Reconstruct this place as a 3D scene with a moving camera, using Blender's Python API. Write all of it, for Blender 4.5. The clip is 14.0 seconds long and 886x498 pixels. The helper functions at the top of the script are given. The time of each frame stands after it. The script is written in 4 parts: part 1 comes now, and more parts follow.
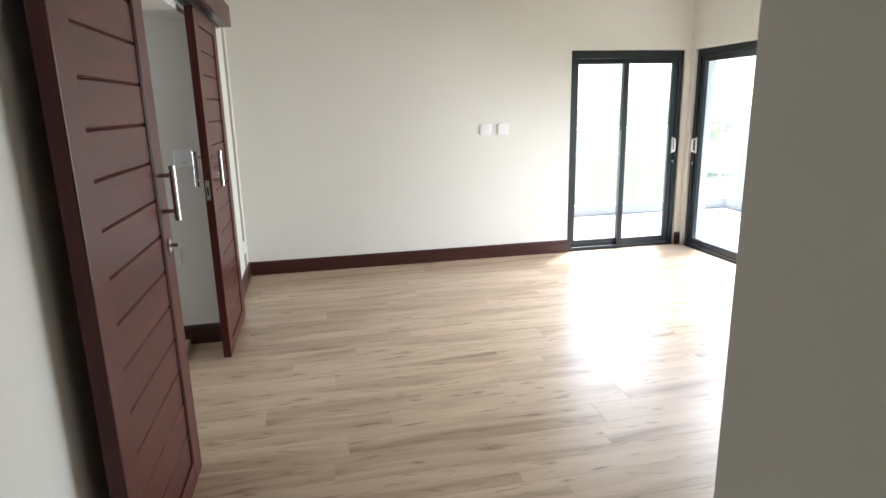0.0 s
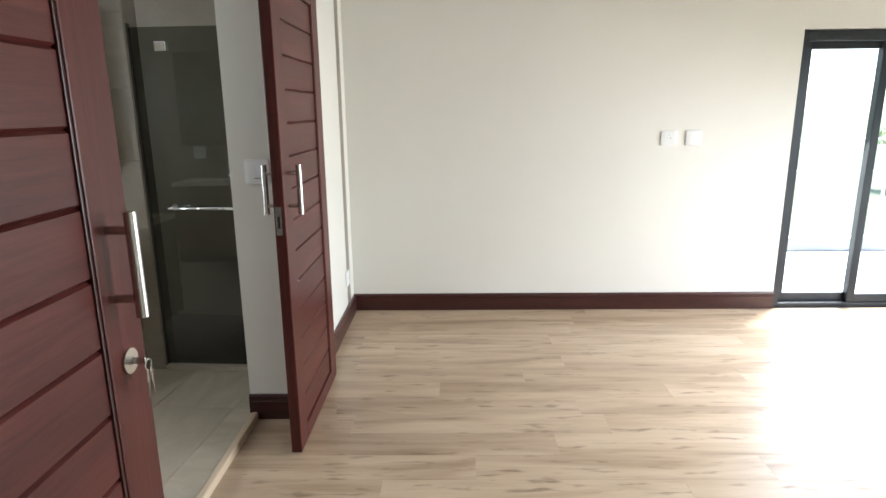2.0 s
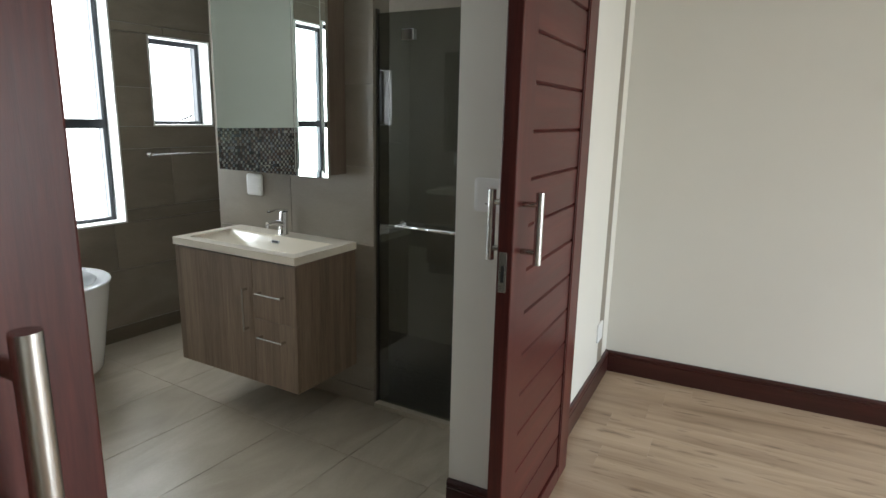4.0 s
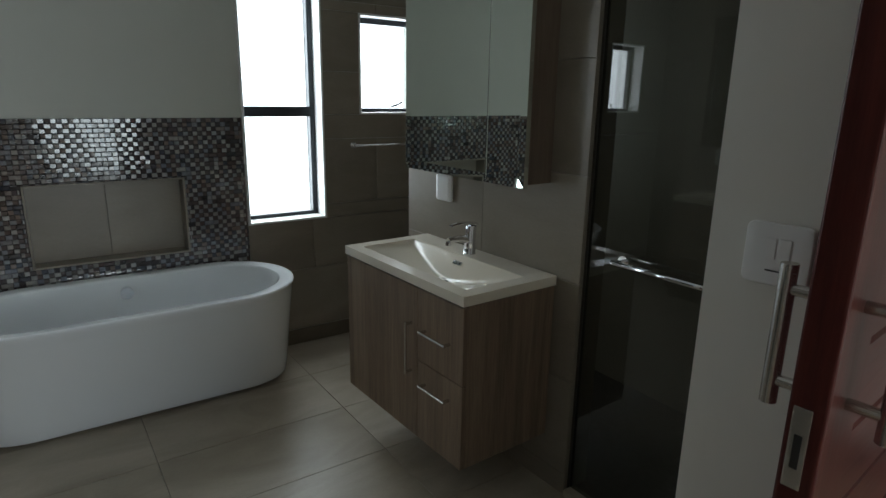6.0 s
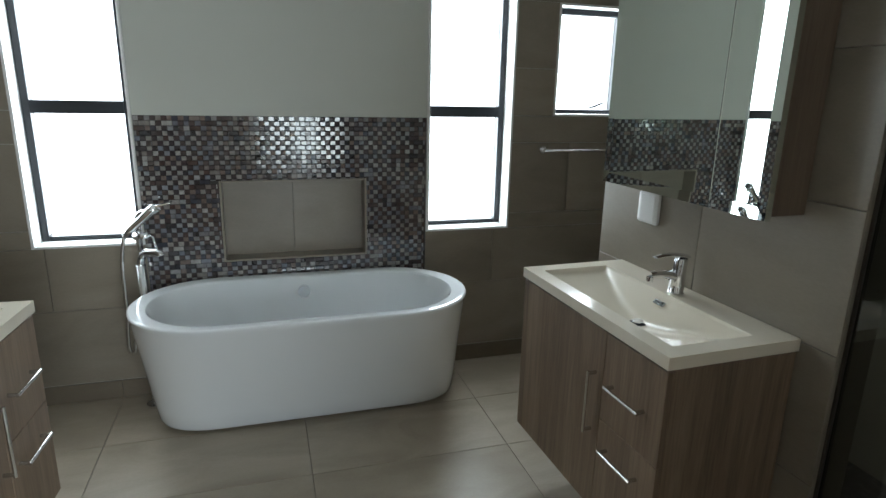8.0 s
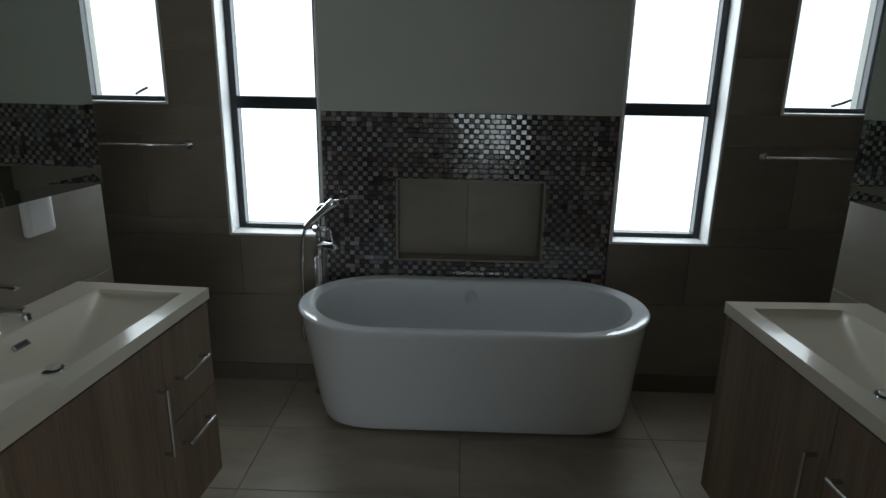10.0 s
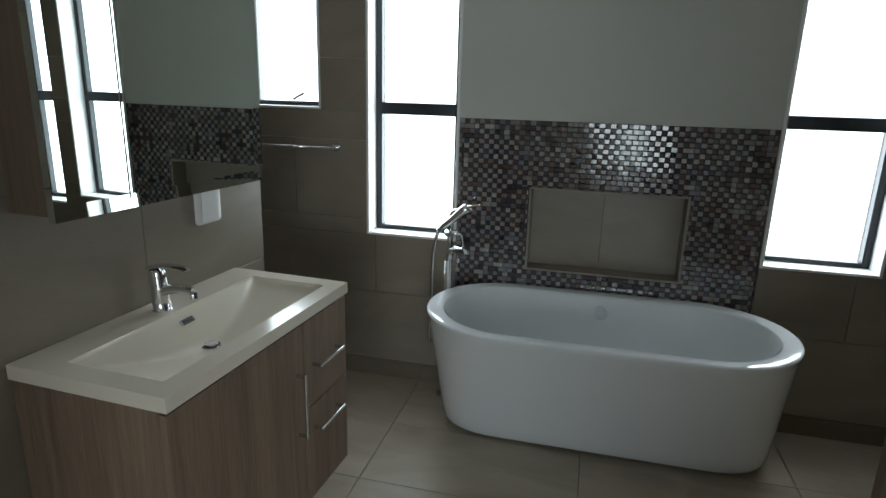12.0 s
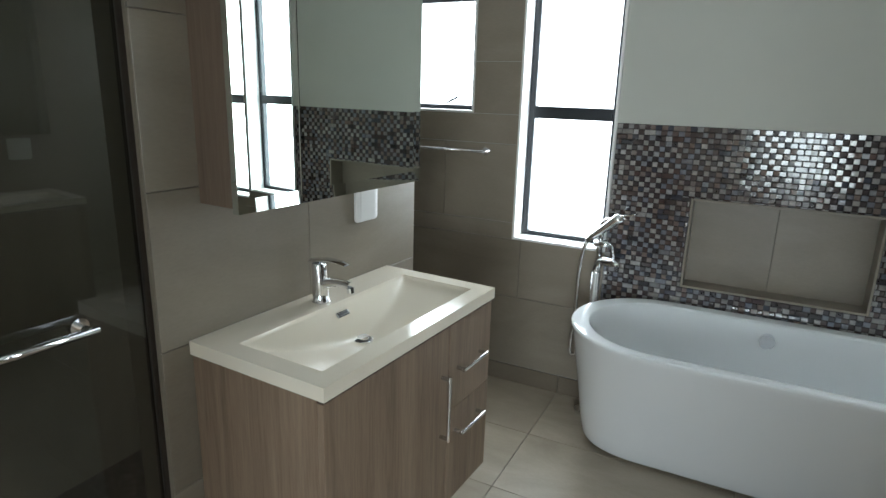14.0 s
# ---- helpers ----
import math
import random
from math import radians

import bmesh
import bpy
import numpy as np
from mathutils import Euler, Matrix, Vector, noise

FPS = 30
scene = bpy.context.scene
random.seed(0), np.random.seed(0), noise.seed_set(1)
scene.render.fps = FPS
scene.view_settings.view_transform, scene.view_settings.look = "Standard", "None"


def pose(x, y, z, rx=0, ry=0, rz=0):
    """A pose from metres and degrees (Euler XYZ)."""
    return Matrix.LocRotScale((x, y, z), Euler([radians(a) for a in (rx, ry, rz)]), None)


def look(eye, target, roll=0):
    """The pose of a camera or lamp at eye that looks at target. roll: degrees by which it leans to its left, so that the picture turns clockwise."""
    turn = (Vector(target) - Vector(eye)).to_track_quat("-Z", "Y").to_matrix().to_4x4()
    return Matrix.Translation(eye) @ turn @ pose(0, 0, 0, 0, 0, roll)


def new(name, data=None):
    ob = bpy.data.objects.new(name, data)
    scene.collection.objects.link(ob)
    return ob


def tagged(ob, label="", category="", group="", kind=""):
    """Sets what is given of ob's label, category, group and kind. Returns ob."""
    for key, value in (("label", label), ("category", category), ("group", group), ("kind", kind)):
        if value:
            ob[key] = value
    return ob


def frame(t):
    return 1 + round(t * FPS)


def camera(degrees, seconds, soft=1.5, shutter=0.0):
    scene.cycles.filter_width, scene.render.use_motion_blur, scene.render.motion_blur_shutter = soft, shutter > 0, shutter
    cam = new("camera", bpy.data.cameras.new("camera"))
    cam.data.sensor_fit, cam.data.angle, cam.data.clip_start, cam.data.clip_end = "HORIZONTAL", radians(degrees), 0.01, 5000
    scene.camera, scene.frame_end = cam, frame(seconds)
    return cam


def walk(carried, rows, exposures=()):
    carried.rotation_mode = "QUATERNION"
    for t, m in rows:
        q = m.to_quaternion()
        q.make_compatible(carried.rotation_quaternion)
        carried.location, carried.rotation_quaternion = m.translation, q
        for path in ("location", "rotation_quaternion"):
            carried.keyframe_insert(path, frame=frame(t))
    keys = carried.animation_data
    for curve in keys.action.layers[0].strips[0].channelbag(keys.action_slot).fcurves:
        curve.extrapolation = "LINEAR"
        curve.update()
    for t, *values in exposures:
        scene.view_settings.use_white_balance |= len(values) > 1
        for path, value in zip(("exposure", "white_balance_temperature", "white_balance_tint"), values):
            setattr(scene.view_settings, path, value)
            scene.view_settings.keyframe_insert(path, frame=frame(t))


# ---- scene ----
cam = camera(73.3, 14.0)
PATH = [
    (0, (0.614, -0.373, 1.571), (0.835, 1.559, 1.104), -1.3),
    (0.5, (0.604, -0.041, 1.574), (0.797, 1.895, 1.11), -1.1),
    (1, (0.608, 0.294, 1.563), (0.743, 2.236, 1.103), -1.1),
    (1.5, (0.614, 0.646, 1.553), (0.609, 2.593, 1.094), -0.9),
    (2, (0.57, 0.979, 1.557), (0.359, 2.915, 1.1), -0.6),
    (2.5, (0.545, 1.279, 1.558), (0.096, 3.175, 1.103), -0.2),
    (3, (0.492, 1.528, 1.55), (-0.191, 3.353, 1.098), 0.0),
    (5.5, (0.042, 2.325, 1.537), (-1.406, 3.625, 1.074), 2.0),
    (6, (-0.072, 2.555, 1.556), (-1.662, 3.661, 1.059), 1.0),
    (6.5, (-0.117, 2.632, 1.559), (-1.806, 3.577, 1.053), 1.0),
    (7, (-0.202, 2.681, 1.551), (-1.959, 3.492, 1.045), 1.1),
    (7.5, (-0.303, 2.698, 1.562), (-2.109, 3.389, 1.05), 1.2),
    (8, (-0.392, 2.709, 1.56), (-2.241, 3.275, 1.047), 1.3),
    (8.2, (-0.441, 2.717, 1.552), (-2.302, 3.241, 1.039), 1.4),
    (10.3, (-0.619, 2.816, 1.553), (-2.545, 2.701, 1.027), 1.2),
    (10.5, (-0.605, 2.803, 1.551), (-2.531, 2.659, 1.032), 1.4),
    (11, (-0.614, 2.805, 1.553), (-2.529, 2.55, 1.034), 1.4),
    (11.5, (-0.618, 2.793, 1.543), (-2.518, 2.431, 1.031), 1.5),
    (12, (-0.619, 2.779, 1.543), (-2.497, 2.318, 1.031), 1.6),
    (12.5, (-0.62, 2.759, 1.539), (-2.468, 2.189, 1.03), 1.7),
    (13, (-0.624, 2.737, 1.541), (-2.436, 2.063, 1.03), 1.8),
    (13.5, (-0.632, 2.721, 1.538), (-2.4, 1.939, 1.028), 1.8),
    (14, (-0.639, 2.71, 1.534), (-2.363, 1.834, 1.026), 1.7),
]
EXPO = [(0.0, 1.75, 6050, 9), (1.5, 1.8, 6050, 9), (2.0, 1.98, 6080, 8), (2.4, 2.15, 6100, 8), (3.0, 2.1, 6150, 8), (4.4, 1.2, 6100, 5), (5.4, 0.68, 5900, 3), (6.0, 0.42, 5900, 3), (6.5, 0.38, 5900, 3), (7.2, 1.0, 5900, 3), (8.2, 1.2, 5900, 3),
        (9.4, 0.3, 5900, 3), (10.4, -0.75, 5900, 3), (11.2, 0.05, 5900, 3), (12.0, 0.45, 5900, 3), (13.0, 0.95, 5900, 3), (14.0, 1.42, 5900, 3)]
walk(cam, [(t, look(eye, target, roll)) for t, eye, target, roll in PATH], EXPO)

# ---- light ----
world = bpy.data.worlds.new("sky")
scene.world = world
world.use_nodes = True
wn = world.node_tree.nodes
sky = wn.new("ShaderNodeTexSky")
sky.sky_type, sky.sun_disc = "NISHITA", False
sky.sun_elevation, sky.sun_rotation = radians(65.5), radians(37)
sky.air_density, sky.dust_density = 1.0, 1.0
world.node_tree.links.new(sky.outputs[0], wn["Background"].inputs[0])
wn["Background"].inputs[1].default_value = 0.15
sun = new("sun", bpy.data.lights.new("sun", "SUN"))
sun.data.energy, sun.data.angle, sun.data.color = 4.5, radians(10), (1.0, 0.975, 0.94)
sun.matrix_world = look((6, 8, 22), (0, 0, 0))

# The bedroom stands at a slight turn to the bathroom: its own frame has u to the right along the
# socket wall and v (negative) towards the door it is entered by.
BED = pose(-0.624, 5.388, 0, 0, 0, 5.2)


# ---- materials ----
def mat(name, color, rough=0.5, metal=0.0, **extra):
    m = bpy.data.materials.new(name)
    m.use_nodes = True
    b = m.node_tree.nodes["Principled BSDF"]
    b.inputs["Base Color"].default_value = (*color, 1)
    b.inputs["Roughness"].default_value = rough
    b.inputs["Metallic"].default_value = metal
    for k, v in extra.items():
        b.inputs[k.replace("_", " ")].default_value = v
    return m


def nd(m, kind, **kw):
    n = m.node_tree.nodes.new(kind)
    for k, v in kw.items():
        if k in n.inputs:
            n.inputs[k].default_value = v
    return n


def ln(m, a, b):
    m.node_tree.links.new(a, b)


def bsdf(m):
    return m.node_tree.nodes["Principled BSDF"]


def coords(m, scale=(1, 1, 1), kind="Object", jitter=0.0):
    t = nd(m, "ShaderNodeTexCoord")
    mp = nd(m, "ShaderNodeMapping")
    mp.inputs["Scale"].default_value = scale
    ln(m, t.outputs[kind], mp.inputs["Vector"])
    if jitter:
        info = nd(m, "ShaderNodeObjectInfo")
        mul = nd(m, "ShaderNodeMath")
        mul.operation = "MULTIPLY"
        mul.inputs[1].default_value = jitter
        ln(m, info.outputs["Random"], mul.inputs[0])
        cmb = nd(m, "ShaderNodeCombineXYZ")
        for i in range(3):
            ln(m, mul.outputs[0], cmb.inputs[i])
        ln(m, cmb.outputs[0], mp.inputs["Location"])
    return mp.outputs["Vector"]


def noise_tex(m, vec, scale, detail=4.0, rough=0.6, dist=0.0):
    n = nd(m, "ShaderNodeTexNoise")
    n.inputs["Scale"].default_value = scale
    n.inputs["Detail"].default_value = detail
    n.inputs["Roughness"].default_value = rough
    n.inputs["Distortion"].default_value = dist
    ln(m, vec, n.inputs["Vector"])
    return n.outputs["Fac"]


def ramp(m, fac, stops):
    r = nd(m, "ShaderNodeValToRGB")
    e = r.color_ramp.elements
    while len(e) < len(stops):
        e.new(0.5)
    for i, (p, c) in enumerate(stops):
        e[i].position, e[i].color = p, (*c, 1)
    ln(m, fac, r.inputs["Fac"])
    return r.outputs["Color"]


def mix(m, a, b, fac, mode="MIX"):
    x = nd(m, "ShaderNodeMix")
    x.data_type, x.blend_type = "RGBA", mode
    for sock, v in ((x.inputs[0], fac), (x.inputs[6], a), (x.inputs[7], b)):
        if isinstance(v, (int, float)):
            sock.default_value = v
        elif isinstance(v, tuple):
            sock.default_value = (*v, 1)
        else:
            ln(m, v, sock)
    return x.outputs[2]


def bump(m, height, strength=0.1, dist=0.002):
    b = nd(m, "ShaderNodeBump")
    b.inputs["Strength"].default_value, b.inputs["Distance"].default_value = strength, dist
    ln(m, height, b.inputs["Height"])
    ln(m, b.outputs["Normal"], bsdf(m).inputs["Normal"])


def rough_from(m, fac, lo, hi):
    r = nd(m, "ShaderNodeMapRange")
    r.inputs["To Min"].default_value, r.inputs["To Max"].default_value = lo, hi
    ln(m, fac, r.inputs["Value"])
    ln(m, r.outputs["Result"], bsdf(m).inputs["Roughness"])


def paint(name, c, rough=0.55):
    m = mat(name, c, rough)
    v = coords(m)
    big, fine = noise_tex(m, v, 1.3, 3), noise_tex(m, v, 220, 2)
    ln(m, ramp(m, big, [(0.3, tuple(x * 0.965 for x in c)), (0.7, c)]), bsdf(m).inputs["Base Color"])
    bump(m, fine, 0.12, 0.0008)
    return m


def timber(name, dark, mid, light, stretch=(14, 14, 0.9), rough=(0.25, 0.4), strength=0.15, jitter=7.0, scale=1.0):
    """Wood whose grain runs along local z (stretch sets the axis)."""
    m = mat(name, mid)
    v = coords(m, stretch, jitter=jitter)
    broad = noise_tex(m, v, 1.1 * scale, 5, 0.62, 0.8)
    fine = noise_tex(m, v, 9 * scale, 6, 0.7, 0.3)
    c1 = ramp(m, broad, [(0.28, dark), (0.5, mid), (0.72, light)])
    c2 = ramp(m, fine, [(0.32, tuple(x * 0.72 for x in mid)), (0.6, light)])
    ln(m, mix(m, c1, c2, 0.38), bsdf(m).inputs["Base Color"])
    rough_from(m, fine, *rough)
    bump(m, fine, strength, 0.0012)
    return m


CREAM = paint("cream_wall_paint", (0.73, 0.71, 0.65))
WHITE = paint("white_wall_paint", (0.76, 0.77, 0.745))
STONE = paint("pale_stone_wall_paint", (0.56, 0.57, 0.525))
REVEAL = paint("white_reveal_paint", (0.82, 0.82, 0.81), 0.45)
MAHOGANY = timber("mahogany_stain", (0.03, 0.006, 0.0055), (0.06, 0.0112, 0.0098), (0.108, 0.026, 0.021), rough=(0.27, 0.42))
MAHOGANY_H = timber("mahogany_stain_level", (0.03, 0.006, 0.0055), (0.06, 0.0112, 0.0098), (0.108, 0.026, 0.021), stretch=(0.9, 14, 14), rough=(0.27, 0.42))
SKIRT = timber("dark_skirting_stain", (0.02, 0.005, 0.0045), (0.034, 0.008, 0.007), (0.06, 0.016, 0.013), stretch=(0.9, 14, 14), rough=(0.22, 0.4))
OAK = timber("vanity_oak_foil", (0.095, 0.06, 0.039), (0.21, 0.146, 0.098), (0.33, 0.242, 0.168), stretch=(15, 15, 0.75), rough=(0.38, 0.5), strength=0.08)
WALNUT = timber("cabinet_walnut_foil", (0.10, 0.07, 0.049), (0.15, 0.107, 0.076), (0.2, 0.148, 0.108), stretch=(22, 22, 1.0), rough=(0.4, 0.5), strength=0.08)
for _m in (MAHOGANY, MAHOGANY_H):
    bsdf(_m).inputs["Specular IOR Level"].default_value = 0.3
STEEL = mat("brushed_steel", (0.60, 0.59, 0.57), 0.27, 1.0)
CHROME = mat("chrome", (0.82, 0.83, 0.85), 0.06, 1.0)
ACRYLIC = mat("white_acrylic", (0.80, 0.82, 0.835), 0.07, 0, Coat_Weight=0.4, Coat_Roughness=0.03)
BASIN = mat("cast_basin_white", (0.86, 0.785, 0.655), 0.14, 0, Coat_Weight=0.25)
PLASTIC = mat("white_plastic", (0.80, 0.80, 0.79), 0.3)
# solid black for holes and gaps, whose shade is put into the colour
SLOT = mat("black_gap_shade", (0.015, 0.015, 0.015), 0.5)
ALU = mat("charcoal_aluminium", (0.018, 0.021, 0.026), 0.38, 0.2)
BRONZE = mat("dark_bronze", (0.05, 0.041, 0.034), 0.4, 0.4)
MIRROR = mat("mirror", (0.80, 0.86, 0.82), 0.0, 1.0)
GROUT = mat("grout", (0.17, 0.15, 0.125), 0.9)
MOSAIC_GROUT = mat("mosaic_grout", (0.028, 0.024, 0.022), 0.8)
STRIP = timber("threshold_strip", (0.42, 0.31, 0.2), (0.55, 0.43, 0.30), (0.62, 0.5, 0.37), stretch=(14, 1, 14), rough=(0.3, 0.4))
CONCRETE = paint("balcony_screed", (0.55, 0.53, 0.5), 0.8)


def stone_tile(name, a, b, rough):
    m = mat(name, a)
    v = coords(m, (1.0, 2.6, 1.0), jitter=9.0)
    cloud, grain = noise_tex(m, v, 1.6, 5, 0.55, 1.2), noise_tex(m, v, 60, 3)
    c = ramp(m, cloud, [(0.25, a), (0.75, b)])
    info = nd(m, "ShaderNodeObjectInfo")
    c = mix(m, c, ramp(m, info.outputs["Random"], [(0.0, (0.88, 0.87, 0.86)), (1.0, (1.0, 1.0, 1.0))]), 1.0, "MULTIPLY")
    ln(m, mix(m, c, ramp(m, grain, [(0.35, (0.9, 0.9, 0.9)), (0.65, (1, 1, 1))]), 0.6, "MULTIPLY"), bsdf(m).inputs["Base Color"])
    rough_from(m, cloud, *rough)
    bump(m, grain, 0.05, 0.0006)
    return m


WALL_TILE = stone_tile("taupe_wall_tile", (0.225, 0.194, 0.152), (0.31, 0.27, 0.216), (0.28, 0.42))
SKIRT_TILE = stone_tile("brown_skirting_tile", (0.15, 0.122, 0.088), (0.205, 0.17, 0.125), (0.3, 0.45))
FLOOR_TILE = stone_tile("beige_floor_tile", (0.36, 0.305, 0.228), (0.525, 0.467, 0.372), (0.3, 0.45))



def mosaic(name, stops):
    m = mat(name, stops[0][1], 0.12, 0, Coat_Weight=1.0, Coat_Roughness=0.04)
    info, geo, add, fr = (nd(m, k) for k in ("ShaderNodeObjectInfo", "ShaderNodeNewGeometry", "ShaderNodeMath", "ShaderNodeMath"))
    add.operation, fr.operation = "ADD", "FRACT"
    ln(m, info.outputs["Random"], add.inputs[0])
    ln(m, geo.outputs["Random Per Island"], add.inputs[1])
    ln(m, add.outputs[0], fr.inputs[0])
    n = noise_tex(m, coords(m, jitter=5.0), 55, 3)
    ln(m, mix(m, ramp(m, fr.outputs[0], stops), ramp(m, n, [(0.3, (0.55, 0.55, 0.55)), (0.7, (1, 1, 1))]), 0.8, "MULTIPLY"), bsdf(m).inputs["Base Color"])
    return m


MOSAIC_PALE = mosaic("glazed_mosaic_pale", [(0.0, (0.25, 0.23, 0.22)), (0.2, (0.44, 0.42, 0.4)), (0.36, (0.19, 0.2, 0.245)), (0.52, (0.33, 0.3, 0.285)), (0.66, (0.15, 0.16, 0.2)), (0.78, (0.27, 0.25, 0.24)), (0.9, (0.2, 0.15, 0.13))])
MOSAIC_DARK = mosaic("glazed_mosaic_dark", [(0.0, (0.045, 0.035, 0.038)), (0.25, (0.07, 0.05, 0.045)), (0.45, (0.035, 0.033, 0.04)), (0.62, (0.09, 0.065, 0.06)), (0.8, (0.08, 0.045, 0.037)), (0.93, (0.05, 0.055, 0.075))])

LAMINATE = mat("oak_laminate", (0.5, 0.38, 0.26), 0.3)
_v = coords(LAMINATE, (0.8, 7.0, 1.0), jitter=11.0)
_band, _gr = noise_tex(LAMINATE, _v, 1.0, 4, 0.55, 1.0), noise_tex(LAMINATE, coords(LAMINATE, (0.9, 12.0, 1.0), jitter=7.0), 11, 5, 0.65, 0.2)
_c = ramp(LAMINATE, _band, [(0.27, (0.27, 0.185, 0.115)), (0.4, (0.41, 0.3, 0.202)), (0.52, (0.49, 0.372, 0.26)), (0.68, (0.55, 0.43, 0.315))])
_c = mix(LAMINATE, _c, ramp(LAMINATE, _gr, [(0.3, (0.82, 0.8, 0.78)), (0.62, (1, 1, 1))]), 0.45, "MULTIPLY")
_i2 = nd(LAMINATE, "ShaderNodeObjectInfo")
_c = mix(LAMINATE, _c, ramp(LAMINATE, _i2.outputs["Random"], [(0.0, (0.9, 0.88, 0.86)), (0.3, (0.97, 0.96, 0.95)), (1.0, (1.02, 1.02, 1.01))]), 1.0, "MULTIPLY")
_kn = noise_tex(LAMINATE, coords(LAMINATE, (3.2, 17.0, 1.0), jitter=17.0), 1.6, 3, 0.5, 0.3)
_c = mix(LAMINATE, _c, (0.15, 0.09, 0.055), ramp(LAMINATE, _kn, [(0.6, (0, 0, 0)), (0.72, (0.7, 0.7, 0.7))]))
ln(LAMINATE, _c, bsdf(LAMINATE).inputs["Base Color"])
rough_from(LAMINATE, _gr, 0.26, 0.38)
bump(LAMINATE, _gr, 0.06, 0.0006)

PEBBLE = mat("dark_pebble_floor", (0.06, 0.05, 0.045), 0.5)
_vor = nd(PEBBLE, "ShaderNodeTexVoronoi")
_vor.inputs["Scale"].default_value = 32
ln(PEBBLE, coords(PEBBLE), _vor.inputs["Vector"])
ln(PEBBLE, ramp(PEBBLE, _vor.outputs["Distance"], [(0.0, (0.12, 0.1, 0.09)), (0.5, (0.03, 0.025, 0.02))]), bsdf(PEBBLE).inputs["Base Color"])
bump(PEBBLE, _vor.outputs["Distance"], 0.6, 0.006)

LEAF = mat("leaf_green", (0.06, 0.11, 0.03), 0.6)
_li = nd(LEAF, "ShaderNodeNewGeometry")
ln(LEAF, ramp(LEAF, _li.outputs["Random Per Island"], [(0.0, (0.13, 0.165, 0.09)), (1.0, (0.2, 0.24, 0.14))]), bsdf(LEAF).inputs["Base Color"])
_lt, _lm = nd(LEAF, "ShaderNodeBsdfTranslucent"), nd(LEAF, "ShaderNodeMixShader")
_lt.inputs["Color"].default_value = (0.55, 0.62, 0.42, 1)
_lm.inputs[0].default_value = 0.65
ln(LEAF, bsdf(LEAF).outputs[0], _lm.inputs[1])
ln(LEAF, _lt.outputs[0], _lm.inputs[2])
ln(LEAF, _lm.outputs[0], LEAF.node_tree.nodes["Material Output"].inputs["Surface"])
BARK = mat("bark", (0.1, 0.07, 0.05), 0.9)
GRASS = paint("grass_ground", (0.17, 0.19, 0.11), 0.95)


def glass(name, tint, gloss_rough=0.0, ior=1.5):
    """A pane: tinted see-through with a Fresnel gloss."""
    m = bpy.data.materials.new(name)
    m.use_nodes = True
    m.node_tree.nodes.clear()
    out, tr, gl, mx, fr = (m.node_tree.nodes.new(k) for k in ("ShaderNodeOutputMaterial", "ShaderNodeBsdfTransparent", "ShaderNodeBsdfGlossy", "ShaderNodeMixShader", "ShaderNodeFresnel"))
    tr.inputs["Color"].default_value = (*tint, 1)
    gl.inputs["Roughness"].default_value = gloss_rough
    fr.inputs["IOR"].default_value = ior
    ln(m, fr.outputs[0], mx.inputs[0])
    ln(m, tr.outputs[0], mx.inputs[1])
    ln(m, gl.outputs[0], mx.inputs[2])
    ln(m, mx.outputs[0], out.inputs["Surface"])
    return m


BACK = bpy.data.materials.new("pane_back")
BACK.use_nodes = True
BACK.node_tree.nodes.clear()
_o, _t = BACK.node_tree.nodes.new("ShaderNodeOutputMaterial"), BACK.node_tree.nodes.new("ShaderNodeBsdfTransparent")
ln(BACK, _t.outputs[0], _o.inputs["Surface"])
CLEAR = glass("clear_glass", (0.93, 0.95, 0.94))
SMOKED = glass("smoked_glass", (0.26, 0.28, 0.25), ior=1.75)
FROST = glass("obscured_glass", (0.97, 0.98, 0.98), 0.25)
SKYLIGHT = bpy.data.materials.new("overcast_sky_glow")
SKYLIGHT.use_nodes = True
_b = bsdf(SKYLIGHT)
_b.inputs["Base Color"].default_value = (0, 0, 0, 1)
_b.inputs["Emission Color"].default_value = (0.97, 0.99, 1.0, 1)
_b.inputs["Emission Strength"].default_value = 2.2


# ---- mesh helpers ----
def mesh_ob(name, bm, m, matrix=None, parent=None, label="", smooth=False):
    me = bpy.data.meshes.new(name)
    bm.normal_update()
    bm.to_mesh(me)
    bm.free()
    for x in (m if isinstance(m, (list, tuple)) else [m]):
        me.materials.append(x)
    if smooth:
        for p in me.polygons:
            p.use_smooth = True
    ob = new(name, me)
    if parent:
        ob.parent = parent
    if matrix is not None:
        ob.matrix_local = matrix
    if label:
        ob["label"] = label
    return ob


def part(name, bm, m, parent, label="", matrix=None, smooth=False):
    return mesh_ob(name, bm, m, matrix, parent, label, smooth)


def thing(name, matrix, label, category, group="", kind=""):
    ob = new(name)
    ob.empty_display_size = 0.1
    ob.matrix_world = matrix
    return tagged(ob, label, category, group, kind)


def box(bm, lo, hi, bevel=0.0, segs=2):
    d = [max(hi[i] - lo[i], 1e-4) for i in range(3)]
    c = [(hi[i] + lo[i]) / 2 for i in range(3)]
    g = bmesh.ops.create_cube(bm, size=1.0, matrix=Matrix.LocRotScale(c, None, d))
    if bevel:
        es = list({e for v in g["verts"] for e in v.link_edges})
        bmesh.ops.bevel(bm, geom=es, offset=bevel, segments=segs, profile=0.5, affect="EDGES")
    return bm


def bx(lo, hi, bevel=0.0, segs=2):
    return box(bmesh.new(), lo, hi, bevel, segs)


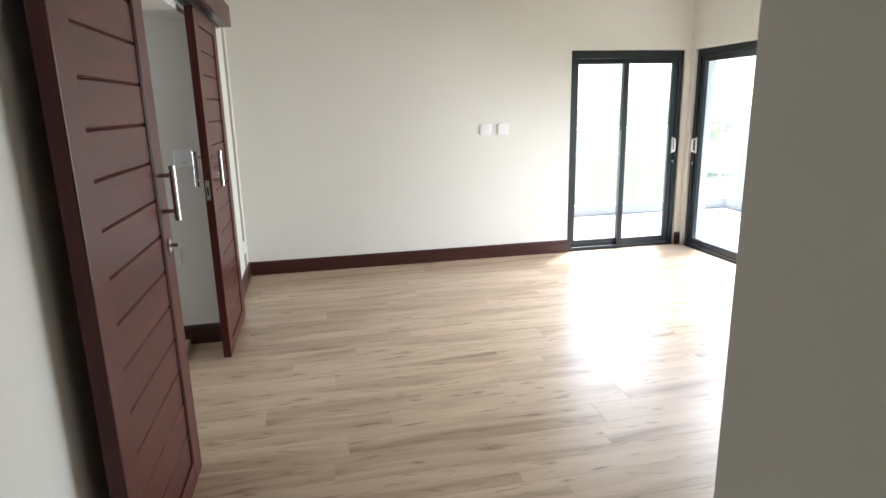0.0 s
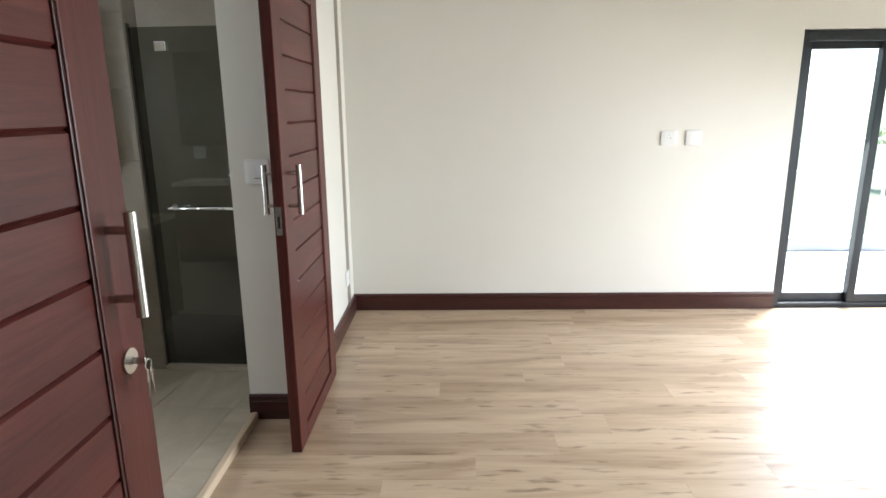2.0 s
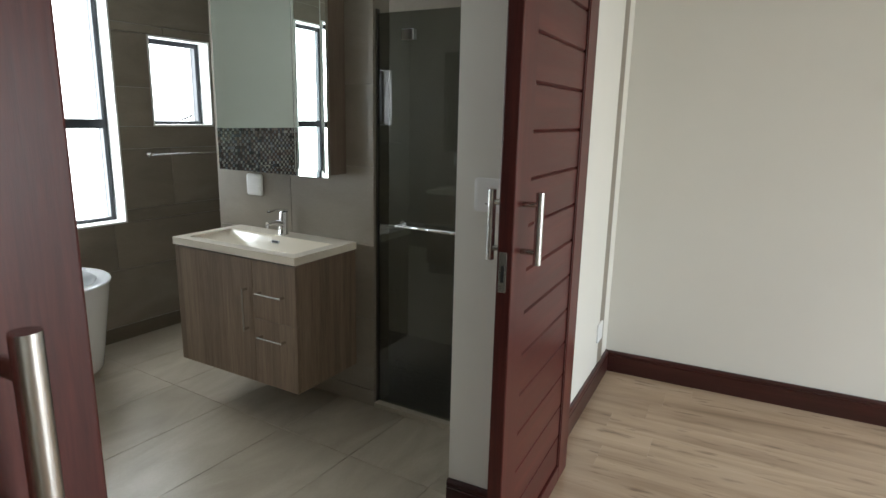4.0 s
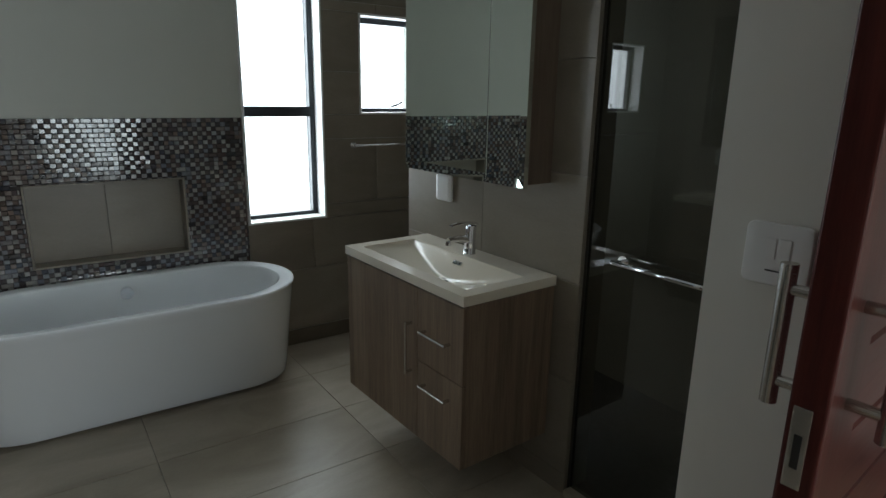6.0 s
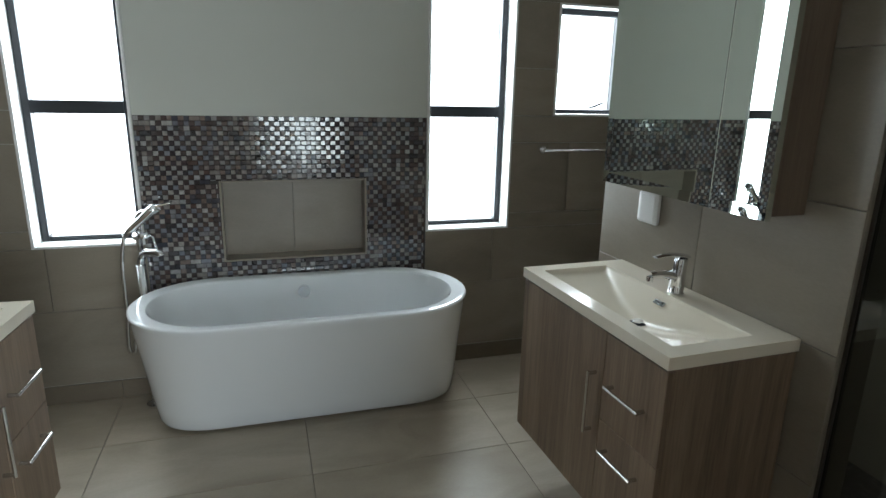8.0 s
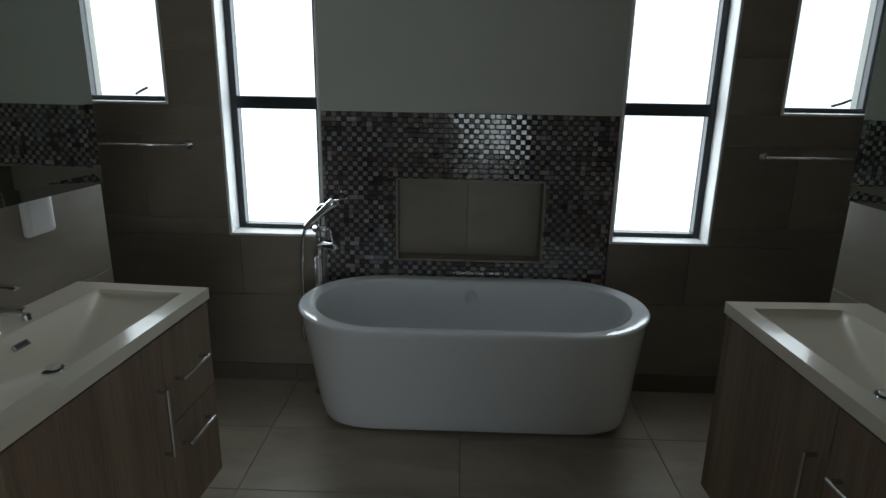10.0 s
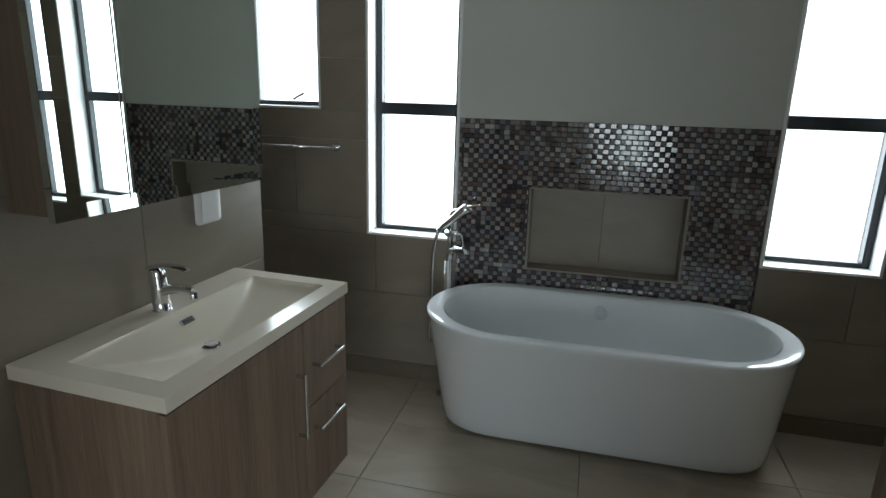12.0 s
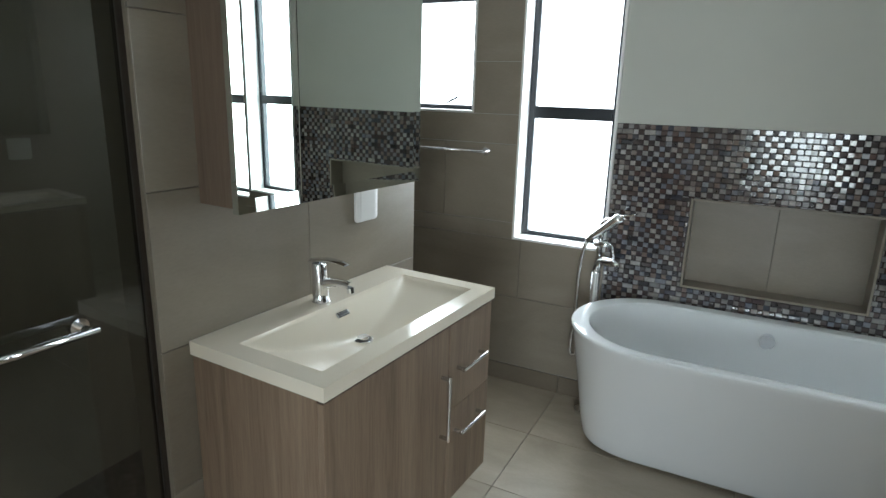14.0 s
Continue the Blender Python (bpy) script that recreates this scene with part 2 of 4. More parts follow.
def pane(lo, hi, face):
    """A glass sheet as a thin solid; the face whose normal is given carries the gloss, the rest lets light through."""
    bm = bx(lo, hi)
    for f in bm.faces:
        f.normal_update()
        f.material_index = 0 if f.normal.dot(Vector(face)) > 0.9 else 1
    return bm


def tube(bm, pts, r, n=12, r2=None, cap=True):
    """A round bar along the points; r2 tapers it to the end."""
    pts = [Vector(p) for p in pts]
    rings, side = [], None
    for i, p in enumerate(pts):
        d = (pts[min(i + 1, len(pts) - 1)] - pts[max(i - 1, 0)]).normalized()
        if side is None:
            side = d.orthogonal().normalized()
        side = (side - d * side.dot(d)).normalized()
        up = d.cross(side)
        rr = r if r2 is None else r + (r2 - r) * i / (len(pts) - 1)
        rings.append([bm.verts.new(p + rr * (math.cos(a) * side + math.sin(a) * up)) for a in [2 * math.pi * k / n for k in range(n)]])
    for a, b in zip(rings, rings[1:]):
        for k in range(n):
            bm.faces.new((a[k], a[(k + 1) % n], b[(k + 1) % n], b[k]))
    if cap:
        bm.faces.new(rings[0][::-1])
        bm.faces.new(rings[-1])
    return bm


def bar(pts, r, n=12, r2=None):
    return tube(bmesh.new(), pts, r, n, r2)


def bend(a, b, c, n=6):
    """Points of a smooth bend from a by way of b to c."""
    a, b, c = Vector(a), Vector(b), Vector(c)
    return [(1 - t) ** 2 * a + 2 * t * (1 - t) * b + t * t * c for t in [i / n for i in range(n + 1)]]


def loops(bm, rings, close_first=True, close_last=True):
    vs = [[bm.verts.new(p) for p in r] for r in rings]
    n = len(vs[0])
    for a, b in zip(vs, vs[1:]):
        for k in range(n):
            bm.faces.new((a[k], a[(k + 1) % n], b[(k + 1) % n], b[k]))
    if close_first:
        bm.faces.new(vs[0][::-1])
    if close_last:
        bm.faces.new(vs[-1])
    return bm


def smooth_by_angle(ob, degrees=35):
    me = ob.data
    bm = bmesh.new()
    bm.from_mesh(me)
    for f in bm.faces:
        f.smooth = True
    for e in bm.edges:
        if len(e.link_faces) == 2 and e.calc_face_angle(0) > radians(degrees):
            e.smooth = False
    bm.to_mesh(me)
    bm.free()
    return ob


def cut(a0, a1, z0, z1, holes):
    """The cells of a rectangle that lie outside all the holes."""
    xs = sorted({a0, a1, *[min(max(h[i], a0), a1) for h in holes for i in (0, 1)]})
    zs = sorted({z0, z1, *[min(max(h[i], z0), z1) for h in holes for i in (2, 3)]})
    solid = [[not any(h[0] - 1e-6 <= xs[i] and xs[i + 1] <= h[1] + 1e-6 and h[2] - 1e-6 <= zs[j] and zs[j + 1] <= h[3] + 1e-6 for h in holes)
              for j in range(len(zs) - 1)] for i in range(len(xs) - 1)]
    return xs, zs, solid


def slab_wall(name, a0, a1, z0, z1, thick, holes, m, matrix):
    """A wall in its own frame: x along it, z up, its face at y 0 and its back at y thick, with openings through it."""
    xs, zs, solid = cut(a0, a1, z0, z1, holes)
    bm = bmesh.new()
    at = {}

    def v(i, y, j):
        if (i, y, j) not in at:
            at[i, y, j] = bm.verts.new((xs[i], y, zs[j]))
        return at[i, y, j]

    def full(i, j):
        return 0 <= i < len(xs) - 1 and 0 <= j < len(zs) - 1 and solid[i][j]

    for i in range(len(xs) - 1):
        for j in range(len(zs) - 1):
            if not solid[i][j]:
                continue
            bm.faces.new((v(i, 0, j), v(i + 1, 0, j), v(i + 1, 0, j + 1), v(i, 0, j + 1)))
            bm.faces.new((v(i, thick, j), v(i, thick, j + 1), v(i + 1, thick, j + 1), v(i + 1, thick, j)))
            for ok, p, q in ((full(i - 1, j), (i, j), (i, j + 1)), (full(i + 1, j), (i + 1, j), (i + 1, j + 1)),
                             (full(i, j - 1), (i, j), (i + 1, j)), (full(i, j + 1), (i, j + 1), (i + 1, j + 1))):
                if not ok:
                    bm.faces.new((v(p[0], 0, p[1]), v(q[0], 0, q[1]), v(q[0], thick, q[1]), v(p[0], thick, p[1])))
    bmesh.ops.recalc_face_normals(bm, faces=bm.faces)
    return tagged(mesh_ob(name, bm, m, matrix), kind="structure")


PIECES = {}


def piece(name, w, h, d, m, matrix, parent, inset=0.0012):
    """One tile or plank: x by y, standing d proud along z, with eased edges; alike ones share a mesh."""
    key = (name, round(w, 3), round(h, 3), round(d, 4), m.name)
    if key not in PIECES:
        me = bpy.data.meshes.new(name)
        i = min(inset, w / 4, h / 4)
        pts = [(0, 0, 0), (w, 0, 0), (w, h, 0), (0, h, 0), (0, 0, d - i), (w, 0, d - i), (w, h, d - i), (0, h, d - i),
               (i, i, d), (w - i, i, d), (w - i, h - i, d), (i, h - i, d)]
        fs = [(0, 1, 5, 4), (1, 2, 6, 5), (2, 3, 7, 6), (3, 0, 4, 7), (4, 5, 9, 8), (5, 6, 10, 9), (6, 7, 11, 10), (7, 4, 8, 11), (8, 9, 10, 11)]
        me.from_pydata(pts, [], fs)
        me.materials.append(m)
        PIECES[key] = me
    ob = new(name, PIECES[key])
    ob.parent = parent
    ob.matrix_local = matrix
    return ob


def clad(name, a0, a1, z0, z1, w, h, off_a, off_z, holes, m, parent, face, d=0.008, gap=0.0022, shift=0.0, least=0.012):
    """Lays tiles w by h over a rectangle but not over holes. face: the matrix from the tiled plane (x along, y up, z out)."""
    j = math.floor((z0 - off_z) / h)
    while off_z + j * h < z1:
        lo, hi = max(z0, off_z + j * h), min(z1, off_z + (j + 1) * h)
        o = off_a + (shift * w if j % 2 else 0)
        i = math.floor((a0 - o) / w)
        while o + i * w < a1:
            l, r = max(a0, o + i * w), min(a1, o + (i + 1) * w)
            near = [q for q in holes if q[0] < r and q[1] > l and q[2] < hi and q[3] > lo]
            xs, zs, solid = cut(l, r, lo, hi, near)
            # whole pieces, or strips beside an opening
            for jj in range(len(zs) - 1):
                ii = 0
                while ii < len(xs) - 1:
                    if not solid[ii][jj]:
                        ii += 1
                        continue
                    k = ii
                    while k + 1 < len(xs) - 1 and solid[k + 1][jj]:
                        k += 1
                    ww, hh = xs[k + 1] - xs[ii] - gap, zs[jj + 1] - zs[jj] - gap
                    if ww > least and hh > least:
                        piece(name, ww, hh, d, m, face @ pose(xs[ii] + gap / 2, zs[jj] + gap / 2, 0), parent)
                    ii = k + 1
            i += 1
        j += 1


# ---- the bathroom's shell ----
XB, YR, YL, MID = -3.42, 4.086, 1.578, 2.84
Y0, Y1, ROOF = 0.62, 5.06, 2.7
ZF = 0.045  # the tiled floor lies a little above the laminate
FACE = pose(0, 0, 0, 90, 0, 0)
# the two vanity partitions splay a little towards the doorway
LEFT = pose(-2.386, 2.022, 0, 0, 0, -3.4) @ pose(2.386, -2.022, 0)
RIGHT = pose(-2.38, 3.643, 0, 0, 0, 2.0) @ pose(2.38, -3.643, 0)
TALL = [(1.69, 2.155, 0.825, 2.32), (3.535, 4.01, 0.825, 2.32)]
SMALL = [(0.985, 1.45, 1.44, 2.02), (4.245, 4.71, 1.44, 2.02)]
NICHE = (2.504, 3.215, 0.717, 1.12)

wall_far = slab_wall("wall_1", Y0 - 0.2, Y1 + 0.2, 0, ROOF, 0.26, TALL + SMALL + [NICHE], STONE, pose(XB, 0, 0, 0, 0, 90))
tagged(wall_far, "bathroom outer wall, taupe tiles and white paint", "wall")
niche_back = mesh_ob("niche_back", bx((XB - 0.15, NICHE[0] - 0.05, NICHE[2] - 0.05), (XB - 0.10, NICHE[1] + 0.05, NICHE[3] + 0.05)), GROUT)
tagged(niche_back, "backing of the bath niche", "wall", kind="structure")
wall_r = slab_wall("wall_2", -2.555, -1.445, 0, ROOF, 0.12, [], WALL_TILE, RIGHT @ pose(0, YR + 0.008, 0))
tagged(wall_r, "taupe tiled partition behind the vanity", "wall")
wall_l = slab_wall("wall_3", 1.475, 2.565, 0, ROOF, 0.12, [], WALL_TILE, LEFT @ pose(0, YL - 0.008, 0, 0, 0, 180))
tagged(wall_l, "taupe tiled partition behind the vanity", "wall")
wall_sr = slab_wall("wall_4", -3.42, -0.6, 0, ROOF, 0.15, [], WALL_TILE, pose(0, Y1, 0))
tagged(wall_sr, "taupe tiled shower wall", "wall")
wall_sl = slab_wall("wall_5", 0.3, 3.42, 0, ROOF, 0.15, [], WALL_TILE, pose(0, Y0, 0, 0, 0, 180))
tagged(wall_sl, "taupe tiled shower wall", "wall")


def to_sill(bm, off=0.0):
    """Trims a mesh along the line of the threshold strip, which runs at a slight angle to the tiles."""
    n = BED.to_3x3() @ Vector((1, 0, 0))
    got = bmesh.ops.bisect_plane(bm, geom=bm.verts[:] + bm.edges[:] + bm.faces[:], plane_co=BED @ Vector((-0.252 + off, -2.6, 0)), plane_no=n, clear_outer=True)
    bmesh.ops.holes_fill(bm, edges=[e for e in got["geom_cut"] if isinstance(e, bmesh.types.BMEdge)])
    return bm


bath_floor = tagged(mesh_ob("floor_1", to_sill(bx((-3.7, Y0 - 0.1, -0.12), (-0.35, Y1 + 0.1, ZF - 0.008)), 0.015), GROUT), "beige stone-look tiles with thin joints", "floor", kind="structure")
tagged(mesh_ob("ceiling_1", bx((-3.7, Y0 - 0.2, ROOF), (-0.7, Y1 + 0.2, ROOF + 0.1)), WHITE), "white painted bathroom ceiling", "ceiling", kind="structure")

# ---- the bedroom's shell ----
UR, WN, PASS, TOP = 4.63, 5.19, 1.24, 2.72
RD = 0.07  # where the side glass door begins, from the corner
DOORWAY = (-3.50, -1.70, 0, 2.13)
wall_open = slab_wall("wall_6", -8.0, 0.25, 0, TOP, 0.262, [DOORWAY], CREAM, BED @ pose(0, 0, 0, 0, 0, 90))
tagged(wall_open, "cream painted wall with a wide bathroom doorway", "wall")
wall_sock = slab_wall("wall_7", 0.0, UR + 0.25, 0, TOP, 0.25, [(3.29, 4.565, 0, 2.085)], CREAM, BED)
tagged(wall_sock, "cream painted wall with sockets and a glass door", "wall")
wall_right = slab_wall("wall_8", 0.0, 5.4, 0, TOP, 0.25, [(RD, RD + 2.91, 0, 2.085)], CREAM, BED @ pose(UR, 0, 0, 0, 0, -90))
tagged(wall_right, "cream painted wall with a sliding glass door", "wall")
tagged(slab_wall("wall_9", -UR, -PASS - 0.12, 0, TOP, 0.2, [], CREAM, BED @ pose(0, -WN, 0, 0, 0, 180)), "cream painted bedroom wall", "wall")
tagged(slab_wall("wall_10", WN, 8.0, 0, TOP, 0.12, [], CREAM, BED @ pose(PASS, 0, 0, 0, 0, -90)), "cream painted passage wall", "wall")
tagged(slab_wall("wall_11", -1.4, 0.3, 0, TOP, 0.1, [], CREAM, BED @ pose(0, -7.9, 0, 0, 0, 180)), "cream painted end wall of the passage", "wall")
bed_floor = tagged(mesh_ob("floor_2", bx((-0.235, -8.0, -0.1), (UR + 0.1, 0.1, -0.001)), GROUT, BED), "pale oak laminate planks with a soft sheen", "floor", kind="structure")
tagged(mesh_ob("ceiling_2", bx((-0.262, -8.0, TOP), (UR + 0.25, 0.25, TOP + 0.1)), WHITE, BED), "white painted bedroom ceiling", "ceiling", kind="structure")


def skirting(length, m, matrix, height=0.133, depth=0.02):
    """A moulded board along local x, its back at y 0 and its face at -depth."""
    prof = [(0, 0), (-depth, 0), (-depth, height * 0.74), (-depth * 0.82, height * 0.76), (-depth * 0.82, height * 0.80), (-depth, height * 0.83),
            (-depth * 0.9, height * 0.93), (-depth * 0.55, height), (0, height)]
    bm = bmesh.new()
    loops(bm, [[(x, y, z) for y, z in prof] for x in (0, length)])
    bmesh.ops.recalc_face_normals(bm, faces=bm.faces)
    return tagged(mesh_ob("baseboard", bm, m, matrix), "dark stained moulded wooden baseboard", "baseboard", kind="structure")


skirting(3.285, SKIRT, BED @ pose(0.0, -0.001, 0.009))
skirting(1.70 - 0.02, SKIRT, BED @ pose(0.001, -1.70, 0.009, 0, 0, 90))
skirting(0.262, SKIRT, BED @ pose(-0.262, -1.701, 0.009))
skirting(UR - 4.57 - 0.001, SKIRT, BED @ pose(4.57, -0.001, 0.009))
skirting(2.2, SKIRT, BED @ pose(UR - 0.001, -RD - 2.915, 0.009, 0, 0, -90))
skirting(UR - PASS - 0.04, SKIRT, BED @ pose(UR - 0.02, -WN + 0.001, 0.009, 0, 0, 180))
skirting(2.6, SKIRT, BED @ pose(PASS - 0.001, -WN, 0.009, 0, 0, -90))

strip = mesh_ob("trim", bx((-0.2535, -3.5, -0.01), (-0.222, -1.70, ZF + 0.004), 0.006, 3), STRIP, BED)
tagged(strip, "pale timber threshold strip between laminate and tile", "trim", kind="structure")


# ---- windows of the bathroom ----
def bath_window(name, y0, y1, z0, z1, transom, watts, label):
    w = thing(name, pose(XB, 0, 0, 0, 0, 90), label, "window", kind="structure")
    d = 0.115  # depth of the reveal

    def b(n, x0, x1, ya, yb, za, zb, m, lab="", bev=0.002):
        return part(n, bx((x0, ya, za), (x1, yb, zb), bev), m, w, lab)
    t = 0.012
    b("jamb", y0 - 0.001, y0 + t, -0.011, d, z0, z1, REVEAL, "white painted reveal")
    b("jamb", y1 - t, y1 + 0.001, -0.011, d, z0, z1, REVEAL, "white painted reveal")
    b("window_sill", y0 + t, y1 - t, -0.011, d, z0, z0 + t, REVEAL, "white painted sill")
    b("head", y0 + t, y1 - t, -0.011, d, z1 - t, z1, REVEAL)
    f = 0.032
    a0, a1, c0, c1 = y0 + t, y1 - t, z0 + t, z1 - t
    for x0, x1, za, zb in ((a0, a0 + f, c0, c1), (a1 - f, a1, c0, c1), (a0 + f, a1 - f, c0, c0 + f * 0.7), (a0 + f, a1 - f, c1 - f, c1)):
        b("window_frame", x0, x1, d - 0.02, d + 0.03, za, zb, ALU, "charcoal aluminium frame", 0.003)
    if transom:
        b("transom", a0 + f, a1 - f, d - 0.024, d + 0.03, transom, transom + 0.058, ALU, "charcoal aluminium transom", 0.003)
    else:
        h = part("stay_handle", bar([(y0 + 0.27, d - 0.03, c0 + f), (y0 + 0.30, d - 0.05, c0 + f + 0.012), (y0 + 0.34, d - 0.055, c0 + f + 0.03)], 0.006, 8), ALU, w, "black peg stay")
    zs = [(c0 + f * 0.7, transom), (transom + 0.058, c1 - f)] if transom else [(c0 + f * 0.7, c1 - f)]
    for za, zb in zs:
        p = part("pane", pane((a0 + f - 0.005, d + 0.022, za - 0.005), (a1 - f + 0.005, d + 0.028, zb + 0.005), (0, -1, 0)), [FROST, BACK], w, "white obscured pane")
        p.visible_shadow = False
    lamp = bpy.data.lights.new("window_daylight", "AREA")
    lamp.shape, lamp.size, lamp.size_y = "RECTANGLE", a1 - a0 - 0.02, c1 - c0 - 0.02
    lamp.energy, lamp.color = watts, (0.96, 0.985, 1.0)
    new("window_daylight", lamp).matrix_world = look((XB - d - 0.016, (y0 + y1) / 2, (z0 + z1) / 2), (0, (y0 + y1) / 2, (z0 + z1) / 2))
    return w


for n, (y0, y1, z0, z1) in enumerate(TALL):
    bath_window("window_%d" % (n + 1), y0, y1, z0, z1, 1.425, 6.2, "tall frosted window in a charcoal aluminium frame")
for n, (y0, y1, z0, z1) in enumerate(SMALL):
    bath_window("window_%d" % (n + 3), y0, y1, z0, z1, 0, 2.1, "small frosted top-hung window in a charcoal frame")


# ---- sliding glass doors of the bedroom ----
def glass_door(name, width, height, matrix, handle_at, label, leaves=2):
    """Local x along the opening, y outwards, z up."""
    w = thing(name, matrix, label, "glass door", kind="structure")

    def b(n, x0, x1, ya, yb, za, zb, m, lab="", bev=0.004, parent=None):
        return part(n, bx((x0, ya, za), (x1, yb, zb), bev), m, parent or w, lab)
    f = 0.055
    for x0, x1, za, zb in ((0, f, 0, height), (width - f, width, 0, height), (f, width - f, 0, 0.04), (f, width - f, height - 0.075, height)):
        b("door_frame", x0, x1, 0.03, 0.13, za, zb, ALU, "charcoal aluminium outer frame")
    mid = width / 2
    each = (width - 2 * f) / leaves
    for k in range(leaves):
        x0, x1 = f + k * each - (0.035 if k else 0), f + (k + 1) * each + (0.035 if k < leaves - 1 else 0)
        y = 0.088 if k % 2 else 0.045
        if handle_at > mid:
            y = 0.133 - y
        s = 0.058
        for p0, p1, za, zb in ((x0, x0 + s, 0.04, height - 0.075), (x1 - s, x1, 0.04, height - 0.075), (x0 + s, x1 - s, 0.04, 0.105), (x0 + s, x1 - s, height - 0.125, height - 0.075)):
            b("leaf_frame", p0, p1, y, y + 0.034, za, zb, ALU, "charcoal aluminium leaf", 0.003)
        g = part("pane", pane((x0 + s - 0.006, y + 0.014, 0.10), (x1 - s + 0.006, y + 0.02, height - 0.12), (0, -1, 0)), [CLEAR, BACK], w, "clear pane")
        g.visible_shadow = False
    bm = bmesh.new()
    h = handle_at
    tube(bm, [(h, 0.045, 1.17), *bend((h, 0.02, 1.17), (h, 0.0, 1.17), (h, 0.0, 1.15)), *bend((h, 0.0, 1.06), (h, 0.0, 1.04), (h, 0.02, 1.04)), (h, 0.045, 1.04)], 0.009, 10)
    part("pull_handle", bm, PLASTIC, w, "white pull handle", smooth=True)
    part("handle_plate", bx((h - 0.016, 0.036, 1.02), (h + 0.016, 0.047, 1.19), 0.004), PLASTIC, w, "white handle plate")
    part("lock", bar([(h, 0.05, 0.93), (h, 0.026, 0.93)], 0.014, 14), STEEL, w, "steel key lock")
    part("key", bx((h - 0.003, 0.005, 0.895), (h + 0.003, 0.024, 0.935), 0.002), STEEL, w, "key left in the lock")
    return w


glass_door("window_5", 1.27, 2.08, BED @ pose(3.2925, -0.005, 0), 1.21, "charcoal aluminium sliding glass door onto a balcony")
glass_door("window_6", 2.9, 2.08, BED @ pose(UR - 0.005, -RD - 0.005, 0, 0, 0, -90), 0.06, "charcoal aluminium sliding glass door onto a balcony", 3)

for x, y, wd, turn, watts in ((3.93, 0.16, 1.1, 0, 8), (UR + 0.16, -1.8, 2.0, -90, 37)):
    lamp = bpy.data.lights.new("door_daylight", "AREA")
    lamp.shape, lamp.size, lamp.size_y, lamp.energy, lamp.color = "RECTANGLE", wd, 2.0, watts, (0.97, 0.985, 1.0)
    lamp.spread = radians(128)
    new("door_daylight", lamp).matrix_world = BED @ pose(x, y, 1.12, 0, 0, turn) @ pose(0, 0, 0, -58, 0, 0)

# ---- outside ----
for y0, y1, z0, z1 in TALL + SMALL:
    tagged(mesh_ob("backdrop", bx((-3.80, y0 - 0.25, z0 - 0.3), (-3.79, y1 + 0.25, z1 + 0.3)), SKYLIGHT), "bright overcast sky behind the obscured glass", "sky", kind="structure")
tagged(mesh_ob("balcony", bx((2.0, -7, -0.22), (6.9, 2.2, -0.03)), CONCRETE, BED), "pale screeded balcony slab", "balcony", kind="structure")
for k, (lo, hi) in enumerate((((2.0, 2.05, -0.03), (6.9, 2.2, 0.12)), ((6.75, -7, -0.03), (6.9, 2.05, 0.12)))):
    tagged(mesh_ob("parapet", bx(lo, hi, 0.01), CONCRETE, BED), "low pale plastered balcony parapet", "parapet", kind="structure")


def balustrade(length, matrix):
    r = thing("balcony_railing", matrix, "thin white steel balcony railing on the parapet", "railing")
    for z in (0.73, 1.08):
        part("rail", bar([(0, 0, z), (length, 0, z)], 0.014, 8), PLASTIC, r)
    n = max(2, int(length / 1.1))
    for i in range(n + 1):
        x = 0.03 + (length - 0.06) * i / n
        part("post", bar([(x, 0, 0.0), (x, 0, 1.08)], 0.016, 8), PLASTIC, r)


balustrade(4.6, BED @ pose(2.1, 2.12, 0.12))
balustrade(8.6, BED @ pose(6.82, -6.8, 0.12, 0, 0, 90))
tagged(mesh_ob("ground", bx((-400, -400, -3.4), (400, 400, -3.2)), GRASS), "grassy ground far below the balcony", "ground", kind="structure")


def tree(x, y, h, seed):
    """A tapered trunk, limbs and a ragged crown of small leaves."""
    rnd = random.Random(seed)
    t = thing("tree", pose(x, y, -3.2), "leafy green garden tree beyond the balcony", "tree", "garden trees")
    bm = bmesh.new()
    tube(bm, [(0, 0, 0), (0.05, 0.03, h * 0.3), (0.0, 0.1, h * 0.55)], 0.16, 8, 0.07)
    tips = []
    for k in range(7):
        a, r = k * 0.9 + rnd.random(), h * (0.16 + 0.16 * rnd.random())
        tip = (r * math.cos(a), r * math.sin(a), h * (0.55 + 0.33 * rnd.random()))
        tube(bm, bend((0.02, 0.05, h * (0.3 + 0.04 * k)), (tip[0] * 0.3, tip[1] * 0.3, tip[2] * 0.9), tip), 0.05, 6, 0.015)
        tips.append(tip)
    part("trunk", bm, BARK, t)
    vs, fs = [], []
    for k in range(1500):
        c = Vector(rnd.choice(tips)) + Vector((rnd.gauss(0, 1), rnd.gauss(0, 1), rnd.gauss(0, 0.8))) * h * 0.085
        q = Euler((rnd.uniform(-1, 1), rnd.uniform(-1, 1), rnd.uniform(0, 6.3))).to_matrix()
        s, n = rnd.uniform(0.06, 0.12), len(vs)
        vs += [c + q @ Vector(p) * s for p in ((-1.3, 0, 0), (0, -0.6, 0.1), (1.3, 0, 0), (0, 0.6, 0.1))]
        fs.append((n, n + 1, n + 2, n + 3))
    me = bpy.data.meshes.new("crown")
    me.from_pydata(vs, [], fs)
    me.materials.append(LEAF)
    c = new("crown", me)
    c.parent = t
    c["kind"] = "stuff"


